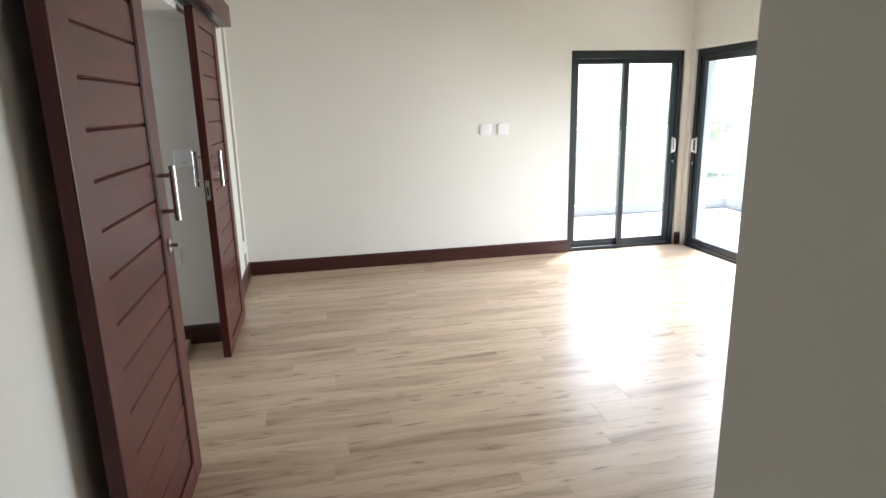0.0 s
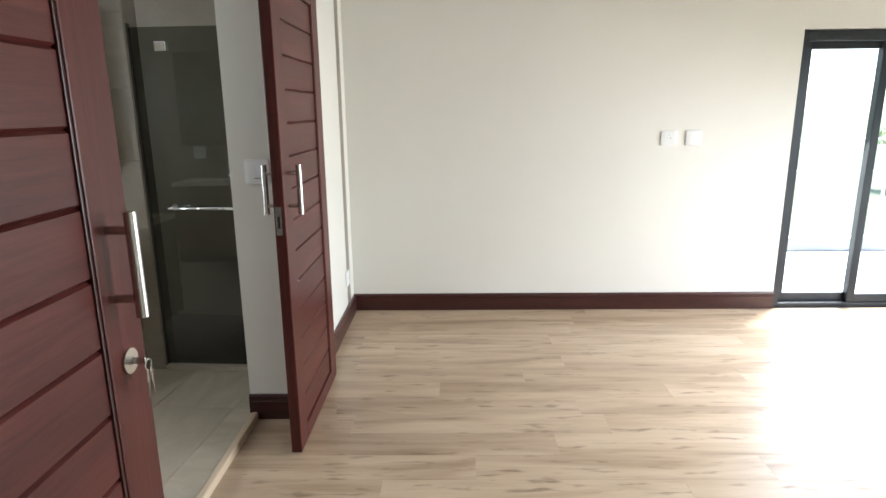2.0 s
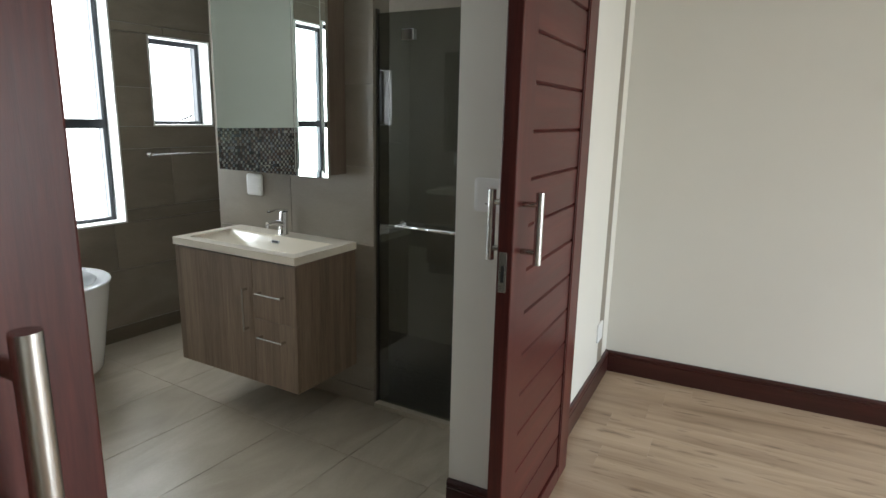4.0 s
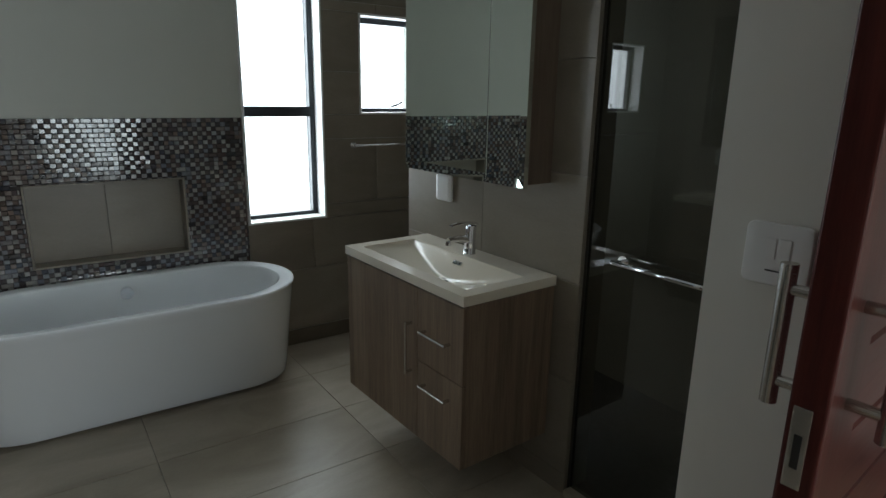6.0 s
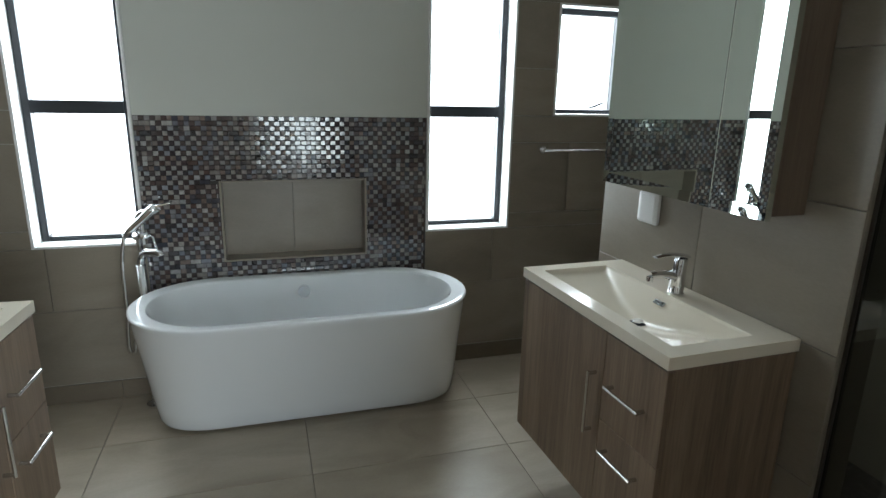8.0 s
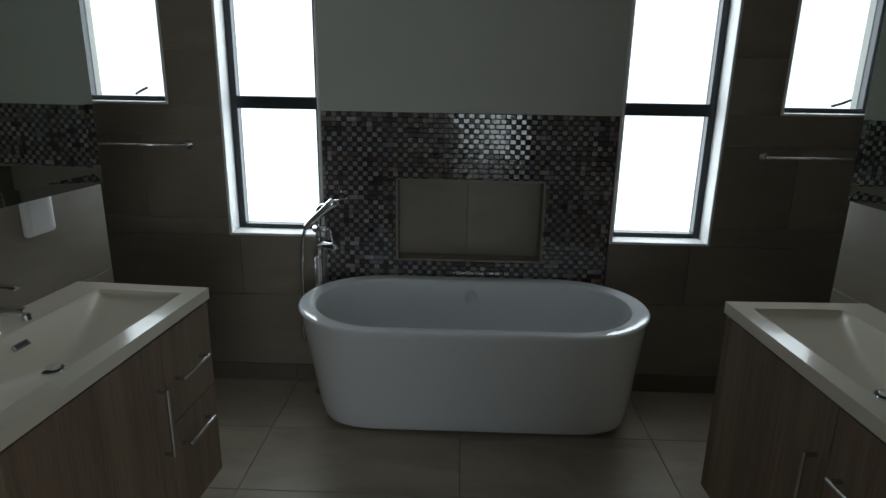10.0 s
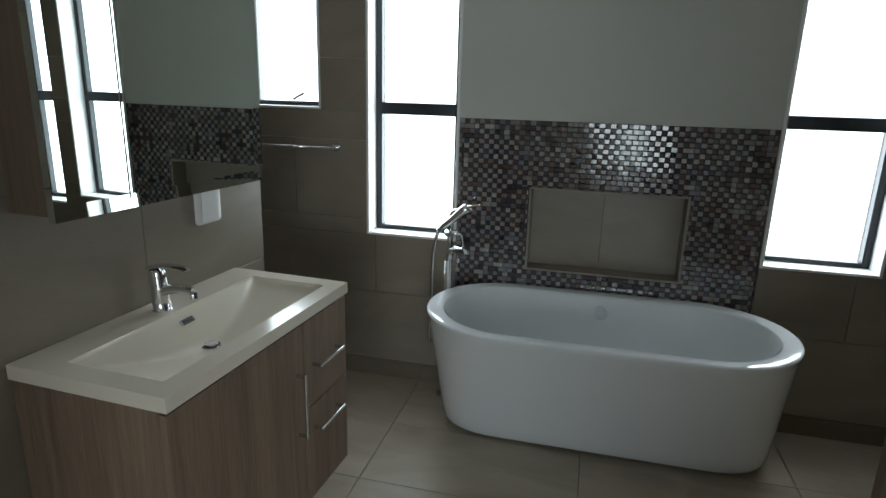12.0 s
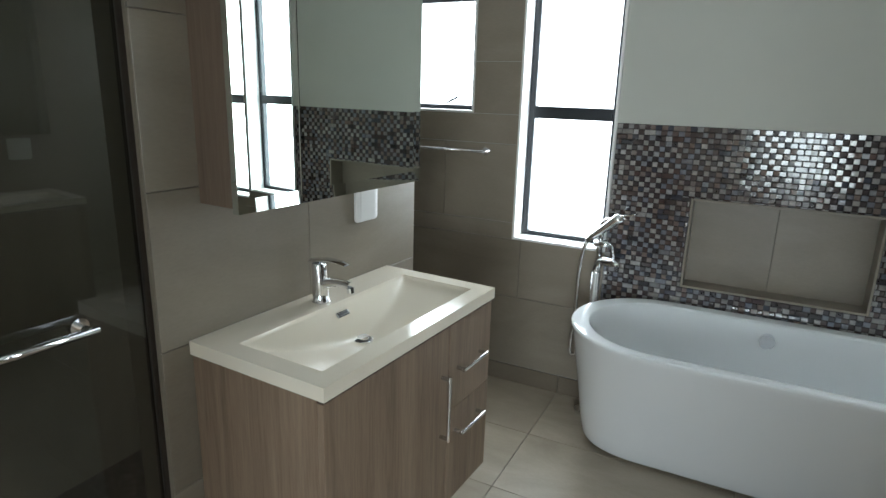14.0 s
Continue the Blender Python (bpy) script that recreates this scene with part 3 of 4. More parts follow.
for k, (u, v, h) in enumerate(((5.0, 27.0, 4.3), (8.5, 30.0, 3.9), (12.0, 33.0, 4.6), (3.0, 34.0, 4.4), (34.0, 16.0, 3.8), (36.0, 4.0, 3.5), (26.0, 30.0, 4.4))):
    p = BED @ Vector((u, v, 0))
    tree(p.x, p.y, h, k + 3)


# ---- sliding wooden doors between the rooms ----
def sliding_leaf(width, matrix, lead, locked, label, up=0.0):
    """Local x along the wall, y out of it (negative into the bedroom), z up; lead: the x of the closing edge's side (0 or width)."""
    d = thing("sliding_door", matrix, label, "door", "pair of sliding bathroom doors")
    z0, z1, th, st = 0.018, 2.155, 0.048, 0.132
    for x0, x1 in ((0, st), (width - st, width)):
        part("stile", bx((x0, -th, z0), (x1, 0, z1), 0.004), MAHOGANY, d)
    part("top_rail", bx((st, -th, 2.0695 + up * 0.68), (width - st, 0, z1), 0.003), MAHOGANY, d)
    part("bottom_rail", bx((st, -th, z0), (width - st, 0, 0.0945 + up * 0.68), 0.003), MAHOGANY, d)
    lo, n = 0.095 + up * 0.68, 14
    hi = lo + 1.974
    step = (hi - lo) / n
    for k in range(n):
        za, zb = lo + k * step, lo + (k + 1) * step
        bm = bmesh.new()
        g = 0.004
        prof = [(-0.004, za), (-0.03, za), (-0.039, za + g * 1.6), (-0.039, zb - g * 1.6), (-0.03, zb), (-0.004, zb)]
        loops(bm, [[(x, y, z) for y, z in prof] for x in (st, width - st)])
        bmesh.ops.recalc_face_normals(bm, faces=bm.faces)
        part("board", bm, MAHOGANY_H, d)
    for x in (st, width - st - 0.007):
        part("bead", bx((x, -0.044, lo), (x + 0.009, -0.03, hi), 0.002), SKIRT, d, "dark bead beside the boards")
    hx = 0.072 if lead == 0 else width - 0.082
    for side in (-1, 1):
        y = -th - 0.05 if side < 0 else 0.05
        pull = part("pull_handle", bar([(hx, y, 1.122 + up), (hx, y, 1.336 + up)], 0.0122, 18), STEEL, d, "brushed steel pull bar", smooth=False)
        smooth_by_angle(pull)
        for z in (1.159 + up, 1.299 + up):
            part("post", bar([(hx, -th if side < 0 else 0, z), (hx, y, z)], 0.0088, 14), STEEL, pull)
    if locked:
        hx += 0.02
        rose = part("lock_rose", bar([(hx - 0.006, -th, 1.02 + up), (hx - 0.006, -th - 0.006, 1.02 + up)], 0.027, 28), STEEL, d, "round steel lock rose")
        part("cylinder", bar([(hx - 0.006, -th - 0.005, 1.02 + up), (hx - 0.006, -th - 0.012, 1.02 + up)], 0.009, 14), CHROME, rose)
        part("key", bx((hx - 0.009, -th - 0.036, 1.013 + up), (hx - 0.003, -th - 0.012, 1.027 + up), 0.001), STEEL, rose, "key in the lock")
        bm = bmesh.new()
        pts = [(hx - 0.006 + 0.012 * math.cos(a), -th - 0.04, 1.011 + up + 0.012 * math.sin(a)) for a in [i * math.pi / 6 for i in range(13)]]
        tube(bm, pts, 0.0012, 6, cap=False)
        part("key_ring", bm, STEEL, rose)
        for dx, ang in ((-0.006, 8), (0.006, -9)):
            bm = bx((-0.008, -0.001, -0.026), (0.008, 0.001, 0.0), 0.0008)
            box(bm, (-0.0035, -0.001, -0.058), (0.0035, 0.001, -0.026))
            part("key", bm, STEEL, rose, "spare key hanging from the ring", pose(hx - 0.006 + dx, -th - 0.041, 1.001 + up, 0, ang, 12))
    else:
        ex = 0.0 if lead == 0 else width
        s = -1 if lead == 0 else 1
        pl = part("lock_plate", bx((min(ex, ex + s * 0.0025), -0.032, 1.045), (max(ex, ex + s * 0.0025), -0.008, 1.165), 0.001), STEEL, d, "steel lock face plate")
        part("latch_hole", bx((min(ex + s * 0.0022, ex + s * 0.0032), -0.025, 1.075), (max(ex + s * 0.0022, ex + s * 0.0032), -0.015, 1.125)), SLOT, pl)
    return d


# the two leaves hang on parallel tracks
sliding_leaf(0.84, BED @ pose(0.037, -2.045, 0, 0, 0, 90), 0, False, "reddish mahogany boarded sliding door, slid open beside the doorway")
sliding_leaf(0.9, BED @ pose(0.064, -4.187, 0, 0, 0, 90), 0.9, True, "reddish mahogany boarded sliding door with keys, slid open", 0.034)
pelmet = thing("door_pelmet", BED @ pose(0, -4.6, 2.185, 0, 0, 90), "dark mahogany pelmet hiding the sliding track", "pelmet")
part("fascia", bx((0, -0.15, 0), (3.75, -0.132, 0.15), 0.003), MAHOGANY_H, pelmet)
part("soffit", bx((0, -0.132, 0.0), (3.75, -0.001, 0.018)), SKIRT, pelmet)
part("top_board", bx((0, -0.132, 0.132), (3.75, -0.001, 0.15)), SKIRT, pelmet)
part("track", bx((0.02, -0.07, -0.014), (3.7, -0.045, 0.0)), ALU, pelmet, "aluminium track")


# ---- sockets and switches ----
def plate(name, matrix, w, h, label, cat, slots):
    """A plate in the local x-z plane that faces -y."""
    p = thing(name, matrix, label, cat)
    bm = bmesh.new()
    rings = []
    for y, i in ((0, 0), (-0.006, 0), (-0.0085, 0.0015), (-0.0095, 0.005), (-0.0105, 0.02)):
        c = 0.014 - min(i, 0.008)
        rings.append([(sx * (w / 2 - i - c) + c * math.cos(t), y, sz * (h / 2 - i - c) + c * math.sin(t))
                      for sx, sz, t0 in ((1, 1, 0), (-1, 1, 90), (-1, -1, 180), (1, -1, 270)) for t in [radians(t0 + 18 * k) for k in range(6)]])
    loops(bm, rings)
    bmesh.ops.recalc_face_normals(bm, faces=bm.faces)
    smooth_by_angle(part("cover_plate", bm, PLASTIC, p), 40)
    for x, z, a, b, m in slots:
        part("insert", bx((x - a / 2, -0.0125, z - b / 2), (x + a / 2, -0.008, z + b / 2), 0.001), m, p)
    return p


plate("wall_socket", BED @ pose(2.385, -0.001, 1.333), 0.118, 0.112, "white plastic power socket on the cream wall", "socket",
      [(0, 0.01, 0.07, 0.07, PLASTIC), (-0.012, 0.0, 0.008, 0.008, SLOT), (0.012, 0.0, 0.008, 0.008, SLOT), (0, 0.022, 0.008, 0.008, SLOT)])
plate("blank_plate", BED @ pose(2.568, -0.001, 1.333), 0.118, 0.112, "white plastic aerial plate beside a socket", "socket", [(0, 0, 0.06, 0.075, PLASTIC)])
plate("wall_socket", BED @ pose(0.001, -0.27, 0.345, 0, 0, 90), 0.118, 0.112, "white plastic power socket low on the wall", "socket", [(0, 0.01, 0.07, 0.07, PLASTIC), (0, 0, 0.008, 0.008, SLOT)])
plate("light_switch", BED @ pose(-0.129, -1.701, 1.28), 0.118, 0.118, "white plastic light switch in the doorway", "switch", [(-0.012, 0.012, 0.022, 0.04, PLASTIC), (0.014, 0.012, 0.022, 0.04, PLASTIC), (0, -0.03, 0.03, 0.003, SLOT)])


# ---- vanities ----
VW, VD, VT = 0.832, 0.44, 0.918


def basin_top():
    """A cast slab whose floor ramps from both ends down to the middle."""
    nx, ny, zt, th = 80, 60, VT, 0.036
    bm = bmesh.new()
    x0, x1, y0, y1 = -0.358, 0.358, -0.384, -0.112

    def least(vals, k=0.006):
        return -k * math.log(sum(math.exp(-v / k) for v in vals))

    def depth(x, y):
        if not (x0 < x < x1 and y0 < y < y1):
            return 0.0
        arch = 0.014 + 0.08 * (1 - abs(x / 0.358) ** 1.5)
        return max(0.0, least((arch, (y1 - y) * 0.95 + 0.004, (y - y0) * 1.6 + 0.004, (x - x0) * 2.0 + 0.004, (x1 - x) * 2.0 + 0.004)))
    xs = sorted({-VW / 2 + VW * i / nx for i in range(nx + 1)} | {x0, x1, x0 + 0.004, x1 - 0.004, x0 + 0.012, x1 - 0.012})
    ys = sorted({-VD + VD * j / ny for j in range(ny + 1)} | {y0, y1, y0 + 0.004, y1 - 0.004, y0 + 0.012, y1 - 0.012})
    g = [[bm.verts.new((x, y, zt - depth(x, y))) for y in ys] for x in xs]
    for i in range(len(xs) - 1):
        for j in range(len(ys) - 1):
            bm.faces.new((g[i][j], g[i + 1][j], g[i + 1][j + 1], g[i][j + 1]))
    rim = [g[i][0] for i in range(len(xs))] + [g[-1][j] for j in range(1, len(ys))] + [g[i][-1] for i in range(len(xs) - 2, -1, -1)] + [g[0][j] for j in range(len(ys) - 2, 0, -1)]
    low = [bm.verts.new((v.co.x, v.co.y, zt - th)) for v in rim]
    for k in range(len(rim)):
        bm.faces.new((rim[k - 1], low[k - 1], low[k], rim[k]))
    bmesh.ops.recalc_face_normals(bm, faces=bm.faces)
    return bm


def bow_handle(name, a, b, out, parent):
    """A slim bar handle between a and b that stands off by out along -y, on two feet."""
    a, b = Vector(a), Vector(b)
    o = Vector((0, -out, 0))
    h = part(name, bar([a + o + (a - b).normalized() * 0.008, b + o + (b - a).normalized() * 0.008], 0.005, 10), STEEL, parent, "slim brushed steel bar handle")
    for p in (a, b):
        part("foot", bar([p, p + o], 0.006, 10), STEEL, h)


def vanity(matrix, label):
    v = thing("vanity_cabinet", matrix, label, "vanity", "facing pair of vanities")
    w, z0, z1 = VW / 2 - 0.005, 0.262, VT - 0.04
    yb, yf = -0.002, -VD + 0.026
    t = 0.018
    part("side_panel", bx((-w, yf, z0), (-w + t, yb, z1), 0.0015), OAK, v)
    part("side_panel", bx((w - t, yf, z0), (w, yb, z1), 0.0015), OAK, v)
    part("bottom_panel", bx((-w + t, yf, z0), (w - t, yb, z0 + t)), OAK, v)
    part("back_panel", bx((-w + t, yb - 0.01, z0 + t), (w - t, yb, z1)), OAK, v)
    part("top_rail", bx((-w + t, yf + 0.004, z1 - 0.05), (w - t, yf + 0.02, z1)), SLOT, v)
    split = 0.137
    door = part("door", bx((-w, yf - 0.019, z0), (split - 0.0015, yf - 0.001, z1 - 0.006), 0.0015), OAK, v, "grained oak-look door")
    bow_handle("handle", (split - 0.04, yf - 0.019, 0.53), (split - 0.04, yf - 0.019, 0.725), 0.028, door)
    zm = 0.588
    for za, zb, hz in ((z0, zm - 0.0015, 0.505), (zm + 0.0015, z1 - 0.006, 0.720)):
        dr = part("drawer", bx((split + 0.0015, yf - 0.019, za), (w, yf - 0.001, zb), 0.0015), OAK, v, "grained oak-look drawer front")
        bow_handle("handle", (0.19, yf - 0.019, hz), (0.335, yf - 0.019, hz), 0.028, dr)
    return v


def basin(matrix):
    b = thing("washbasin", matrix, "white cast washbasin top with sloping floor on a vanity", "washbasin", "facing pair of washbasins")
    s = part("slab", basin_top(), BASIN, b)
    smooth_by_angle(s, 40)
    zd = VT - 0.092
    dr = part("drain", bar([(0, -0.218, zd - 0.012), (0, -0.218, zd + 0.003)], 0.030, 28), CHROME, b, "chrome pop-up drain")
    # solid black disc: shade of the gap around the plug, as colour
    part("gap_shade", bar([(0, -0.218, zd - 0.004), (0, -0.218, zd + 0.0036)], 0.0258, 24), SLOT, dr)
    part("plug", bar([(0, -0.22, zd), (0, -0.22, zd + 0.011)], 0.0175, 20), CHROME, dr)
    ov = part("overflow", bx((-0.026, -0.006, -0.009), (0.026, 0.0, 0.009), 0.003), CHROME, b, "chrome overflow slot", pose(0, -0.141, VT - 0.029, -46, 0, 0))
    part("slot", bx((-0.019, -0.0075, -0.0045), (0.019, -0.005, 0.0045)), SLOT, ov)
    return b


def mixer(matrix):
    m = thing("basin_mixer", matrix, "chrome single-lever basin mixer tap", "tap", "facing pair of basin taps")
    n = 24
    rings = []
    for z, r, y in ((0, 0.027, 0), (0.003, 0.027, 0), (0.005, 0.0255, 0), (0.03, 0.0245, 0.001), (0.07, 0.0228, 0.003), (0.1, 0.0222, 0.005), (0.112, 0.0222, 0.006), (0.118, 0.0205, 0.006), (0.121, 0.015, 0.006)):
        rings.append([(r * math.cos(a), y + r * math.sin(a), z) for a in [2 * math.pi * k / n for k in range(n)]])
    smooth_by_angle(part("body", loops(bmesh.new(), rings), CHROME, m))
    smooth_by_angle(part("spout", bar(bend((0, -0.008, 0.058), (0, -0.06, 0.078), (0, -0.112, 0.07), 8), 0.0155, 16, 0.0115), CHROME, m))
    part("aerator", bar([(0, -0.112, 0.064), (0, -0.114, 0.05)], 0.0115, 14), CHROME, m)
    bm = bmesh.new()
    secs = []
    for t in range(9):
        k = t / 8
        y, z, w, h = 0.028 - 0.128 * k, 0.124 + 0.012 * math.sin(k * 2.6), 0.0215 - 0.009 * k, 0.0085 - 0.0058 * k
        secs.append([(w * math.cos(a), y, z + h * math.sin(a)) for a in [2 * math.pi * j / 14 for j in range(14)]])
    smooth_by_angle(part("lever", loops(bm, secs), CHROME, m, "chrome lever"), 50)
    return m


def mirror_cabinet(matrix, narrow_right):
    c = thing("mirror_cabinet", matrix, "mirror-fronted bathroom cabinet with walnut-look sides", "cabinet", "facing pair of mirror cabinets")
    w, d, z0, z1 = 0.378, 0.117, 1.256, 2.10
    for x0, x1 in ((-w, -w + 0.018), (w - 0.018, w)):
        part("side_panel", bx((x0, -d, z0), (x1, -0.001, z1), 0.0015), WALNUT, c)
    part("bottom_panel", bx((-w + 0.018, -d, z0), (w - 0.018, -0.001, z0 + 0.018)), WALNUT, c)
    part("top_panel", bx((-w + 0.018, -d, z1 - 0.018), (w - 0.018, -0.001, z1)), WALNUT, c)
    part("back_panel", bx((-w + 0.018, -0.012, z0 + 0.018), (w - 0.018, -0.001, z1 - 0.018)), WALNUT, c)
    s = w - 0.207 if narrow_right else -w + 0.207
    for x0, x1 in ((-w, s - 0.001), (s + 0.001, w)):
        bm = bmesh.new()
        # a broad bevel under the glass turns its strip of mirror a little inwards
        e, lip, lo, hi = 0.034, 0.0015, z0 - 0.012, z1
        rings = []
        ea, eb = (e if x0 == -w else 0.002), (e if x1 == w else 0.002)
        rings.append([(x, -d - 0.002, z) for x, z in ((x0, lo), (x1, lo), (x1, hi), (x0, hi))])
        rings.append([(x, -d - 0.02 - lip, z) for x, z in ((x0, lo), (x1, lo), (x1, hi), (x0, hi))])
        rings.append([(x, -d - 0.02, z) for x, z in ((x0 + ea, lo + e), (x1 - eb, lo + e), (x1 - eb, hi - e), (x0 + ea, hi - e))])
        loops(bm, rings)
        bmesh.ops.recalc_face_normals(bm, faces=bm.faces)
        part("mirror_door", bm, MIRROR, c, "bevelled mirror door")
    return c


VR, VL = RIGHT @ pose(-1.968, YR - 0.003, 0), LEFT @ pose(-1.966, YL + 0.003, 0, 0, 0, 180)
for m, lab in ((VR, "oak-look wall-hung vanity with a door and two drawers"), (VL, "oak-look wall-hung vanity with a door and two drawers")):
    vanity(m, lab)
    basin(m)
    mixer(m @ pose(-0.012, -0.07, VT))
mirror_cabinet(RIGHT @ pose(-1.99, YR, 0), True)
mirror_cabinet(LEFT @ pose(-1.992, YL + 0.004, 0, 0, 0, 179.3), False)
for m in (RIGHT @ pose(-2.25, YR - 0.003, 1.156), LEFT @ pose(-2.258, YL + 0.003, 1.165, 0, 0, 180)):
    plate("shaver_socket", m, 0.118, 0.118, "white plastic flap socket below the mirror cabinet", "socket", [(0, 0, 0.075, 0.1, PLASTIC)])


# ---- bathtub ----
def oval(a, b, cx, cy, z, e=0.35, p=2.0, n=24):
    """A level ring: straight long sides, rounded ends of length e."""
    out = []
    for side in (1, -1):
        for k in range(n + 1):
            t = math.pi * k / n - (math.pi if side < 0 else 0)
            c, s = math.cos(t), math.sin(t)
            out.append((cx + a * math.copysign(abs(c) ** (2 / p), c), cy + side * (b - e) + e * math.copysign(abs(s) ** (2 / p), s), z))
    return out


tub = thing("bathtub", pose(-3.05, 2.877, ZF), "glossy white freestanding oval acrylic bathtub", "bathtub")
A, B, RIM = 0.35, 0.75, 0.6
rings = []
for z, a, b in ((0.012, 0.162, 0.662), (0.015, 0.18, 0.682), (0.026, 0.197, 0.698), (0.05, 0.21, 0.706), (0.12, 0.226, 0.712), (0.22, 0.25, 0.719), (0.32, 0.276, 0.725),
                (0.42, 0.304, 0.732), (0.5, 0.326, 0.738), (0.55, 0.339, 0.742), (0.575, 0.347, 0.744)):
    k = 1 - z / 0.575
    rings.append(oval(a, b, -0.1 * k, 0.022 * k, z, 0.35 - 0.08 * k, 2.0 + 0.3 * k))
rings += [oval(A, B, 0, 0, RIM - 0.012), oval(A, B, 0, 0, RIM - 0.007), oval(A - 0.002, B - 0.002, 0, 0, RIM - 0.003), oval(A - 0.007, B - 0.007, 0, 0, RIM)]
for z, a, b in ((RIM - 0.001, A - 0.044, B - 0.062), (RIM - 0.004, A - 0.053, B - 0.072), (RIM - 0.012, A - 0.059, B - 0.079), (0.54, 0.278, 0.652), (0.45, 0.255, 0.625),
                (0.35, 0.225, 0.585), (0.25, 0.19, 0.53), (0.19, 0.16, 0.48), (0.165, 0.12, 0.41), (0.155, 0.05, 0.3)):
    k = max(0.0, 1 - z / 0.575)
    rings.append(oval(a, b, -0.1 * k, 0.018 * k, z, min(0.3, max(0.05, a))))
smooth_by_angle(part("shell", loops(bmesh.new(), rings), ACRYLIC, tub), 24)
# plinth in black: the tub's shadow gap is put into its colour
part("plinth", loops(bmesh.new(), [oval(0.15, 0.63, -0.1, 0.018, 0.0, 0.3), oval(0.15, 0.63, -0.1, 0.018, 0.014, 0.3)]), SLOT, tub, "recessed plinth, black for the shadow gap under the tub")
part("overflow", bar([(-0.30, 0.0, 0.525), (-0.262, 0.0, 0.52)], 0.030, 28), CHROME, tub, "round chrome overflow")
part("drain", bar([(0, 0, 0.150), (0, 0, 0.158)], 0.032, 24), CHROME, tub, "chrome drain")


# ---- freestanding bath mixer ----
fm = thing("bath_mixer", pose(-3.3, 2.15, -0.032), "chrome freestanding bath mixer with a hand shower", "tap")
part("base_plate", bar([(0, 0, ZF + 0.032), (0, 0, ZF + 0.044)], 0.042, 28), CHROME, fm)
part("column", bar([(0, 0, ZF + 0.04), (0, 0, 0.79)], 0.021, 18), CHROME, fm, smooth=True)
part("spout", bar([(0, 0, 0.785), *bend((0, 0, 0.80), (0.0, 0.005, 0.85), (0.03, 0.04, 0.853), 8), (0.06, 0.075, 0.858), *bend((0.07, 0.088, 0.86), (0.078, 0.098, 0.86), (0.08, 0.1, 0.848), 4)], 0.018, 16), CHROME, fm, "chrome bath spout", smooth=True)
part("riser", bar([(0.005, 0.005, 0.84), (0.005, 0.005, 0.97), *bend((0.005, 0.005, 0.985), (0.005, 0.005, 1.035), (0.03, 0.05, 1.04), 8), (0.045, 0.075, 1.035)], 0.0135, 14), CHROME, fm, smooth=True)
part("mixer_body", bar([(0.0, -0.012, 0.925), (0.035, 0.05, 0.935)], 0.017, 16), CHROME, fm, smooth=True)
part("lever", bar([(0.035, 0.05, 0.935), (0.05, 0.07, 0.93), (0.055, 0.085, 0.865)], 0.0065, 10, 0.005), CHROME, fm, "chrome lever", smooth=True)
part("holder", bar([(0.005, 0.0, 0.955), (0.035, -0.01, 0.965)], 0.014, 14), CHROME, fm)
hs = part("hand_shower", bar([(0.035, -0.045, 0.94), (0.04, -0.02, 0.965), (0.045, 0.03, 1.008), (0.055, 0.075, 1.05), (0.06, 0.1, 1.068)], 0.0125, 14, 0.024), CHROME, fm, "chrome stick hand shower", smooth=True)
part("spray_plate", bx((-0.019, -0.035, -0.004), (0.019, 0.04, 0.004), 0.003), CHROME, hs, "", pose(0.064, 0.125, 1.079, 14, 0, -12))
part("hose", bar([*bend((0.035, -0.045, 0.94), (0.03, -0.075, 0.86), (0.02, -0.075, 0.7), 8), *bend((0.02, -0.075, 0.55), (0.02, -0.095, 0.37), (0.02, -0.075, 0.37), 8), *bend((0.02, -0.06, 0.375), (0.015, -0.05, 0.5), (0.006, -0.012, 0.6), 8)], 0.008, 10), STEEL, fm, "steel shower hose", smooth=True)


# ---- towel rails ----
def rail(y0, y1):
    r = thing("towel_rail", pose(XB + 0.008, 0, 1.258), "thin chrome towel rail on the tiled wall", "towel rail", "towel rails")
    part("bar", bar([(0.055, y0 - 0.012, 0), (0.055, y1 + 0.012, 0)], 0.0075, 12), CHROME, r, smooth=True)
    for y in (y0, y1):
        part("bracket", bar([(0, y, 0), (0.058, y, 0)], 0.009, 12), CHROME, r)
        part("rose", bar([(0, y, 0), (0.008, y, 0)], 0.02, 18), CHROME, r)


rail(4.195, 4.86)
rail(0.84, 1.53)


# ---- shower screens ----
def screen(base, s):
    """A frameless smoked door in the gap of the tiled partition; s: the side of the room (+1 or -1)."""
    g = thing("shower_door", base, "frameless smoked glass shower door with a chrome bar", "shower door", "facing shower doors")
    p = part("glass_panel", pane((-1.438, -0.004, ZF + 0.03), (-0.78, 0.004, 2.0), (0, -s, 0)), [SMOKED, BACK], g, "smoked glass leaf")
    p.visible_shadow = False
    part("edge_channel", bx((-1.452, -0.012, ZF), (-1.437, 0.012, 2.02), 0.002), BRONZE, g, "dark bronze wall channel")
    for z in (1.9,):
        part("hinge", bx((-1.30, -0.016, z - 0.025), (-1.235, 0.016, z + 0.025), 0.003), CHROME, g, "chrome glass hinge")
    h = part("towel_bar", bar([(-1.30, -s * 0.052, 1.03), (-0.86, -s * 0.052, 1.03)], 0.009, 14), CHROME, g, "chrome bar handle", smooth=True)
    for x in (-1.285, -0.875):
        part("bracket", bar([(x, 0, 1.03), (x, -s * 0.055, 1.03)], 0.009, 12), CHROME, h)
        part("rose", bar([(x, -s * 0.004, 1.03), (x, -s * 0.012, 1.03)], 0.02, 18), CHROME, h)


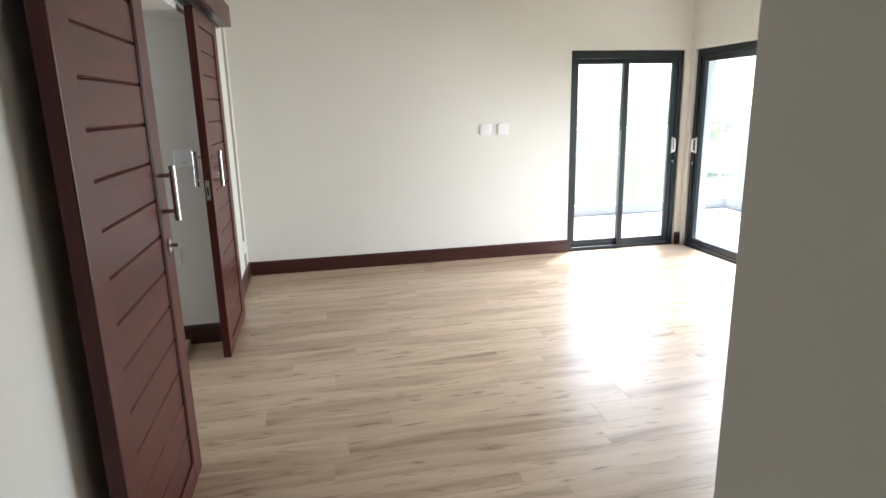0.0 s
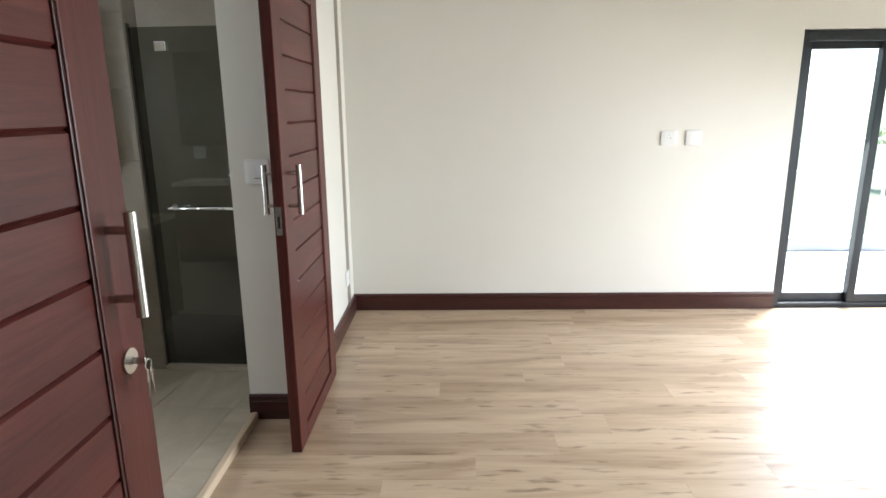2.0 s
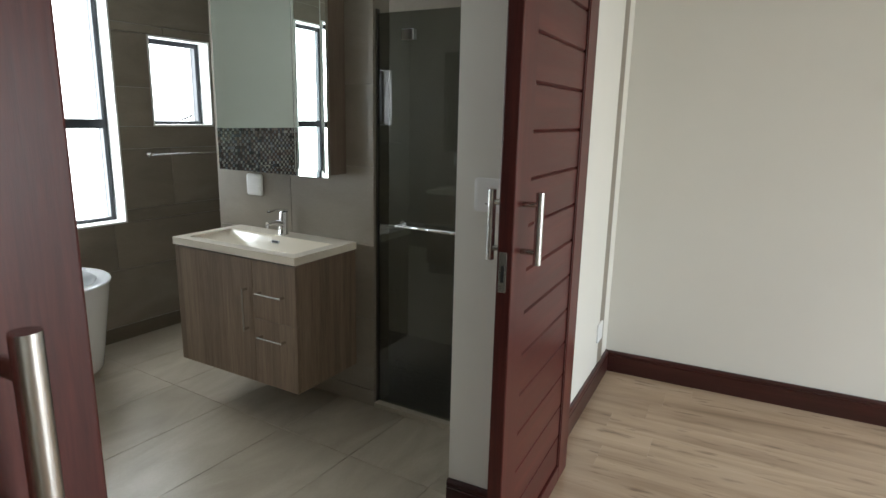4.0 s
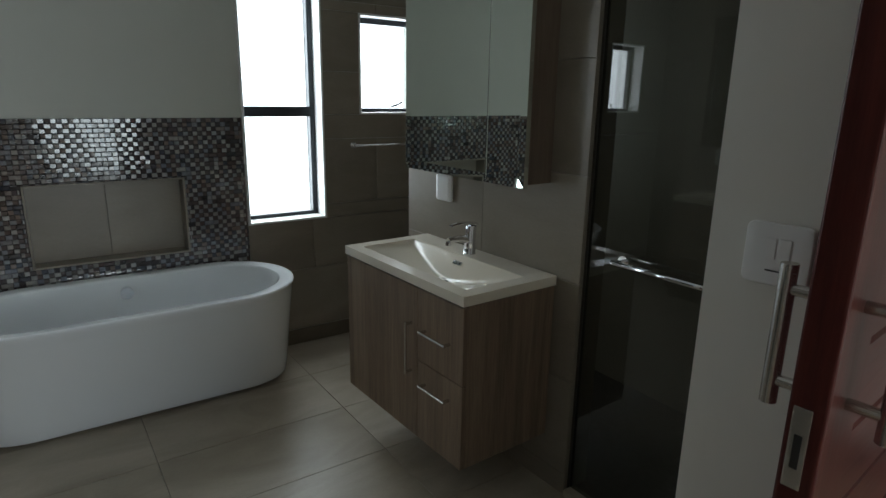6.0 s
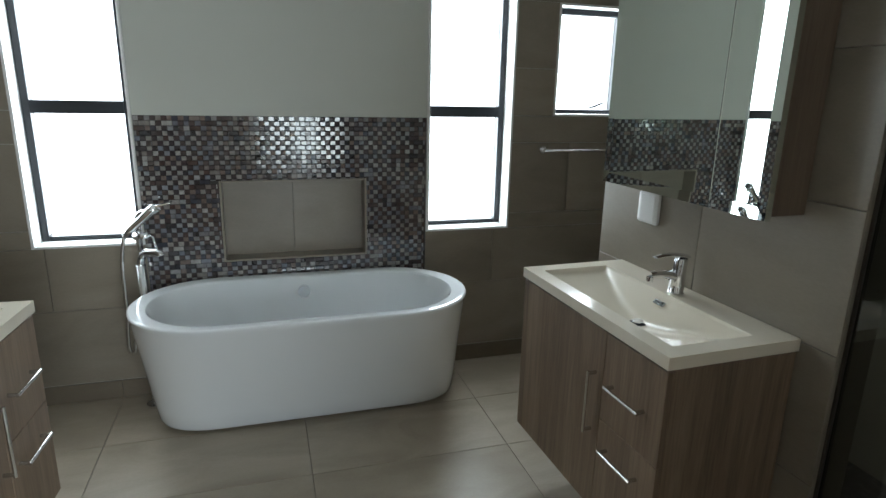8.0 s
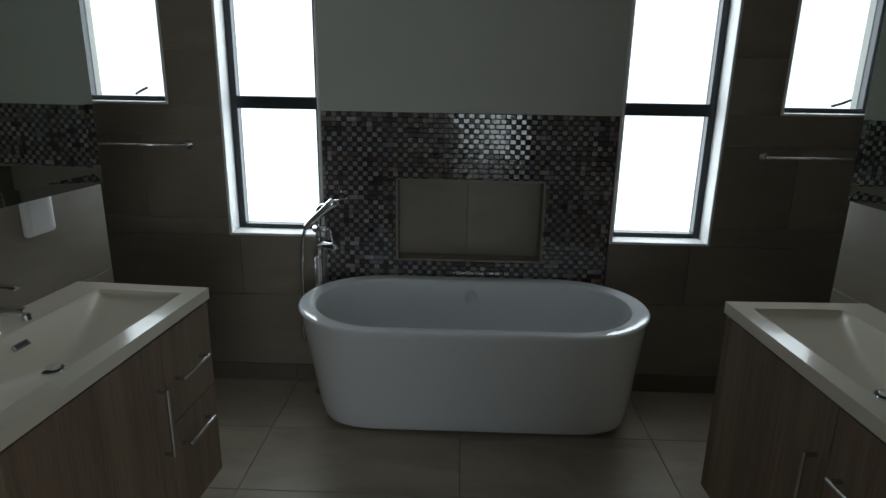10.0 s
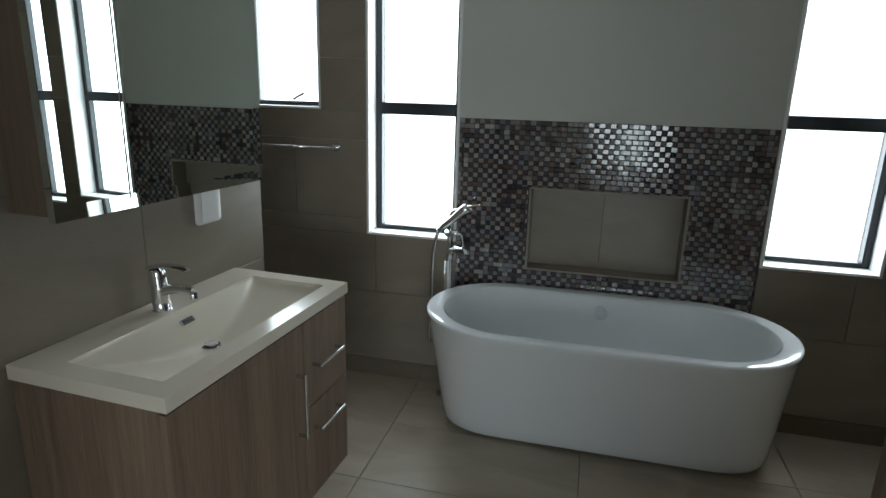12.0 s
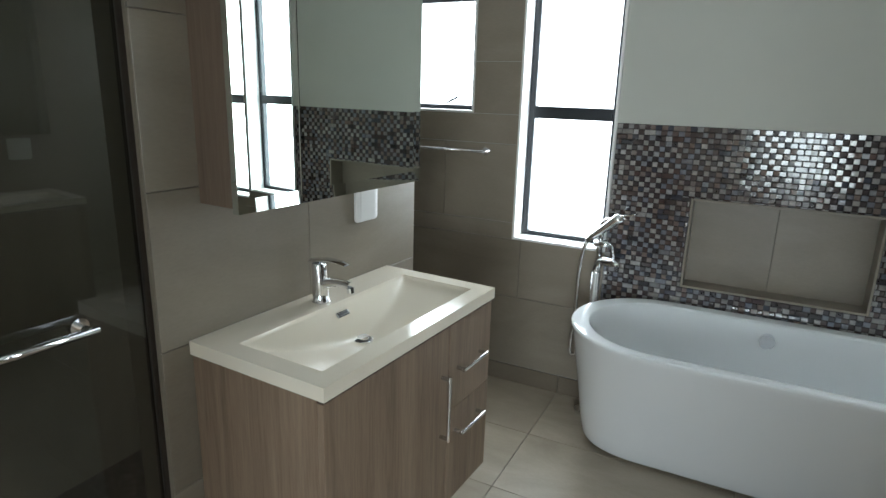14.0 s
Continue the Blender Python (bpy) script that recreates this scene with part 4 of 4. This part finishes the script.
screen(RIGHT @ pose(0, YR + 0.03, 0), 1)
screen(LEFT @ pose(-0.025, YL - 0.03, 0), -1)
for y0, y1 in ((YR + 0.0, Y1), (Y0, YL - 0.0)):
    kerb = (y0 - 0.01, y0 + 0.05) if y0 > 3 else (y1 - 0.05, y1 + 0.01)
    tagged(mesh_ob("threshold", bx((-1.44, kerb[0], ZF), (-0.70, kerb[1], ZF + 0.028), 0.003), FLOOR_TILE, RIGHT if y0 > 3 else LEFT), "low tiled shower threshold", "threshold", kind="structure")
    fl = (kerb[1], y1) if y0 > 3 else (y0, kerb[0])
    tagged(mesh_ob("shower_floor", bx((-2.6, fl[0], ZF), (-0.62, fl[1], ZF + 0.012)), PEBBLE, RIGHT if y0 > 3 else LEFT), "dark pebble shower floor", "floor", kind="structure")
for s, y in ((1, Y1), (-1, Y0)):
    sh = thing("shower_head", pose(-1.1, y, 2.02), "chrome shower arm and round rose", "shower", "shower heads")
    part("arm", bar([(0, 0, 0), (0, -s * 0.3, 0.02), (0, -s * 0.33, 0.0)], 0.011, 10), CHROME, sh)
    part("rose", bar([(0, -s * 0.33, 0.0), (0, -s * 0.33, -0.02)], 0.09, 24), CHROME, sh)


# ---- tiles, planks and mosaic ----
FW, FH, TW = 0.8505, 0.4275, 0.876
k = 1.987 - 2 * FW
while k < Y1:
    a, b = max(k, Y0) + 0.0011, min(k + FW, Y1) - 0.0011
    k += FW
    bm = to_sill(bx((-2.546 + 4 * FH + 0.0011, a, ZF - 0.008), (-2.546 + 5 * FH, b, ZF)))
    if bm.faces:
        part("tile", bm, FLOOR_TILE, bath_floor)
clad("tile", Y0, Y1, 2.546 - 4 * FH, 3.42, FW, FH, 1.987, 2.546, [], FLOOR_TILE, bath_floor, pose(0, 0, ZF - 0.008, 0, 0, 90))
MOS = (2.158, 3.532, 0.0, 1.425)
OPEN = TALL + SMALL
TZ, TO = 0.3885, 0.132
far_face = FACE
clad("tile", Y0, MOS[0], ZF + 0.098, ROOF, TW, TZ, 1.30, TO, OPEN, WALL_TILE, wall_far, far_face, shift=0.5)
clad("tile", MOS[1], Y1, ZF + 0.098, ROOF, TW, TZ, 4.36, TO, OPEN, WALL_TILE, wall_far, far_face, shift=0.5)
for a, b in ((Y0, MOS[0]), (MOS[1], Y1)):
    clad("skirting_tile", a, b, ZF, ZF + 0.096, FW, 0.096, 1.987, ZF, [], SKIRT_TILE, wall_far, far_face, d=0.011)
clad("tile", -2.555, -1.445, 0.0, ROOF, TW, TZ, -1.99, TO, [], WALL_TILE, wall_r, FACE, shift=0.0)
clad("tile", 1.475, 2.565, 0.0, ROOF, TW, TZ, 1.99, TO, [], WALL_TILE, wall_l, FACE, shift=0.0)
# the niche: a back of two tiles, a lining and a border
for a, b in ((NICHE[0], MID + 0.01), (MID + 0.01, NICHE[1])):
    piece("tile", b - a - 0.002, NICHE[3] - NICHE[2], 0.008, WALL_TILE, FACE @ pose(a + 0.001, NICHE[2], -0.1), wall_far)
for lo, hi in (((NICHE[0], -0.009, NICHE[2]), (NICHE[0] + 0.01, 0.095, NICHE[3])), ((NICHE[1] - 0.01, -0.009, NICHE[2]), (NICHE[1], 0.095, NICHE[3])),
               ((NICHE[0] + 0.01, -0.009, NICHE[2]), (NICHE[1] - 0.01, 0.095, NICHE[2] + 0.01)), ((NICHE[0] + 0.01, -0.009, NICHE[3] - 0.01), (NICHE[1] - 0.01, 0.095, NICHE[3]))):
    part("niche_lining", bx(lo, hi, 0.002), WALL_TILE, wall_far)

# mosaic: rows of brick-shaped glazed pieces
part("mosaic_bed", bx((MOS[0], -0.002, 0.0), (MOS[1], 0.0, NICHE[2])), MOSAIC_GROUT, wall_far)
part("mosaic_bed", bx((MOS[0], -0.002, NICHE[3]), (MOS[1], 0.0, MOS[3])), MOSAIC_GROUT, wall_far)
part("mosaic_bed", bx((MOS[0], -0.002, NICHE[2]), (NICHE[0], 0.0, NICHE[3])), MOSAIC_GROUT, wall_far)
part("mosaic_bed", bx((NICHE[1], -0.002, NICHE[2]), (MOS[1], 0.0, NICHE[3])), MOSAIC_GROUT, wall_far)
MW, MH = 0.0475, 0.0229


def brick(a, b, lo, hi, d, lean, kind):
    """Corners and faces of one pillowed piece; kind: the tone of its two ends (0 pale, 1 dark)."""
    i, m = 0.002, (a + b) / 2 + lean
    pts = [(a, 0, lo), (m, 0, lo), (b, 0, lo), (b, 0, hi), (m, 0, hi), (a, 0, hi)]
    pts += [(x, -d + i, z) for x, _, z in pts]
    pts += [(a + i, -d, lo + i), (m, -d - 0.0004, lo + i), (b - i, -d, lo + i), (b - i, -d, hi - i), (m, -d - 0.0004, hi - i), (a + i, -d, hi - i)]
    faces, tone = [], []
    for k in range(6):
        n = (k + 1) % 6
        faces += [(k, n, 6 + n, 6 + k), (6 + k, 6 + n, 12 + n, 12 + k)]
        tone += [1, kind[0] if k in (0, 4, 5) else kind[1]]
    return pts, faces + [(12, 13, 16, 17), (13, 14, 15, 16)], tone + list(kind)


vs, fs, shade = [], [], []
rnd = random.Random(11)
row, count = 0, 0
z = MOS[3]
kept = {}
while z > 0.45:
    x = MOS[0] - (MW / 2 if row % 2 else 0)
    while x < MOS[1]:
        a, b, lo, hi = max(x, MOS[0]) + 0.0009, min(x + MW, MOS[1]) - 0.0009, z - MH + 0.0009, z - 0.0009
        x += MW
        if a < NICHE[1] and b > NICHE[0] and lo < NICHE[3] and hi > NICHE[2]:
            if hi > NICHE[3] + 0.006:
                lo = NICHE[3] + 0.0009
            elif lo < NICHE[2] - 0.006:
                hi = NICHE[2] - 0.0009
            elif a < NICHE[0]:
                b = NICHE[0] - 0.0009
            elif b > NICHE[1]:
                a = NICHE[1] + 0.0009
            else:
                continue
        if b - a < 0.006:
            continue
        chance = rnd.random()
        kind = (0, 1) if chance < 0.84 else (1, 1) if chance < 0.92 else (0, 0) if chance < 0.97 else (1, 0)
        lean = rnd.uniform(-0.003, 0.003) if b - a > 0.03 else 0
        if lo > 1.10 and 2.3 < a and count < 300:
            key = (round(b - a, 3), round(hi - lo, 3), kind, count % 3)
            if key not in kept:
                pts, faces, tone = brick(0, b - a, 0, hi - lo, 0.0055, lean, kind)
                kept[key] = bpy.data.meshes.new("mosaic_piece")
                kept[key].from_pydata(pts, [], faces)
                kept[key].materials.append(MOSAIC_PALE)
                kept[key].materials.append(MOSAIC_DARK)
                kept[key].polygons.foreach_set("material_index", tone)
            ob = new("mosaic_piece", kept[key])
            ob.parent = wall_far
            ob.matrix_local = pose(a, -0.001, lo, rnd.uniform(-0.45, 0.45), 0, rnd.uniform(-0.4, 0.4))
            count += 1
            continue
        pts, faces, tone = brick(a, b, lo, hi, 0.0055 + rnd.uniform(-0.0005, 0.0008), lean, kind)
        n = len(vs)
        vs += pts
        fs += [tuple(n + k for k in q) for q in faces]
        shade += tone
    z -= MH
    row += 1
me = bpy.data.meshes.new("mosaic_field")
me.from_pydata(vs, [], fs)
me.materials.append(MOSAIC_PALE)
me.materials.append(MOSAIC_DARK)
me.polygons.foreach_set("material_index", shade)
field = new("mosaic_field", me)
field.parent = wall_far
field["kind"] = "stuff"

# laminate planks
PW, PL = 0.1875, 1.285
rnd = random.Random(5)
k = 0
w = 2.05 - 11 * PW
while w < 7.9:
    lo, hi = max(w, 0.012), min(w + PW, 7.9)
    mid = (lo + hi) / 2
    left = -0.222 if hi > 1.70 and lo < 3.5 else 0.0
    right = UR if mid < WN else PASS
    u = left - rnd.uniform(0.05, PL - 0.1)
    while u < right and hi > lo + 0.02:
        a, b = max(u, left), min(u + PL, right)
        if b - a > 0.02:
            piece("plank", b - a - 0.0004, hi - lo - 0.0004, 0.009, LAMINATE, pose(a, -hi, 0.0), bed_floor, 0.0004)
        u += PL
    w += PW
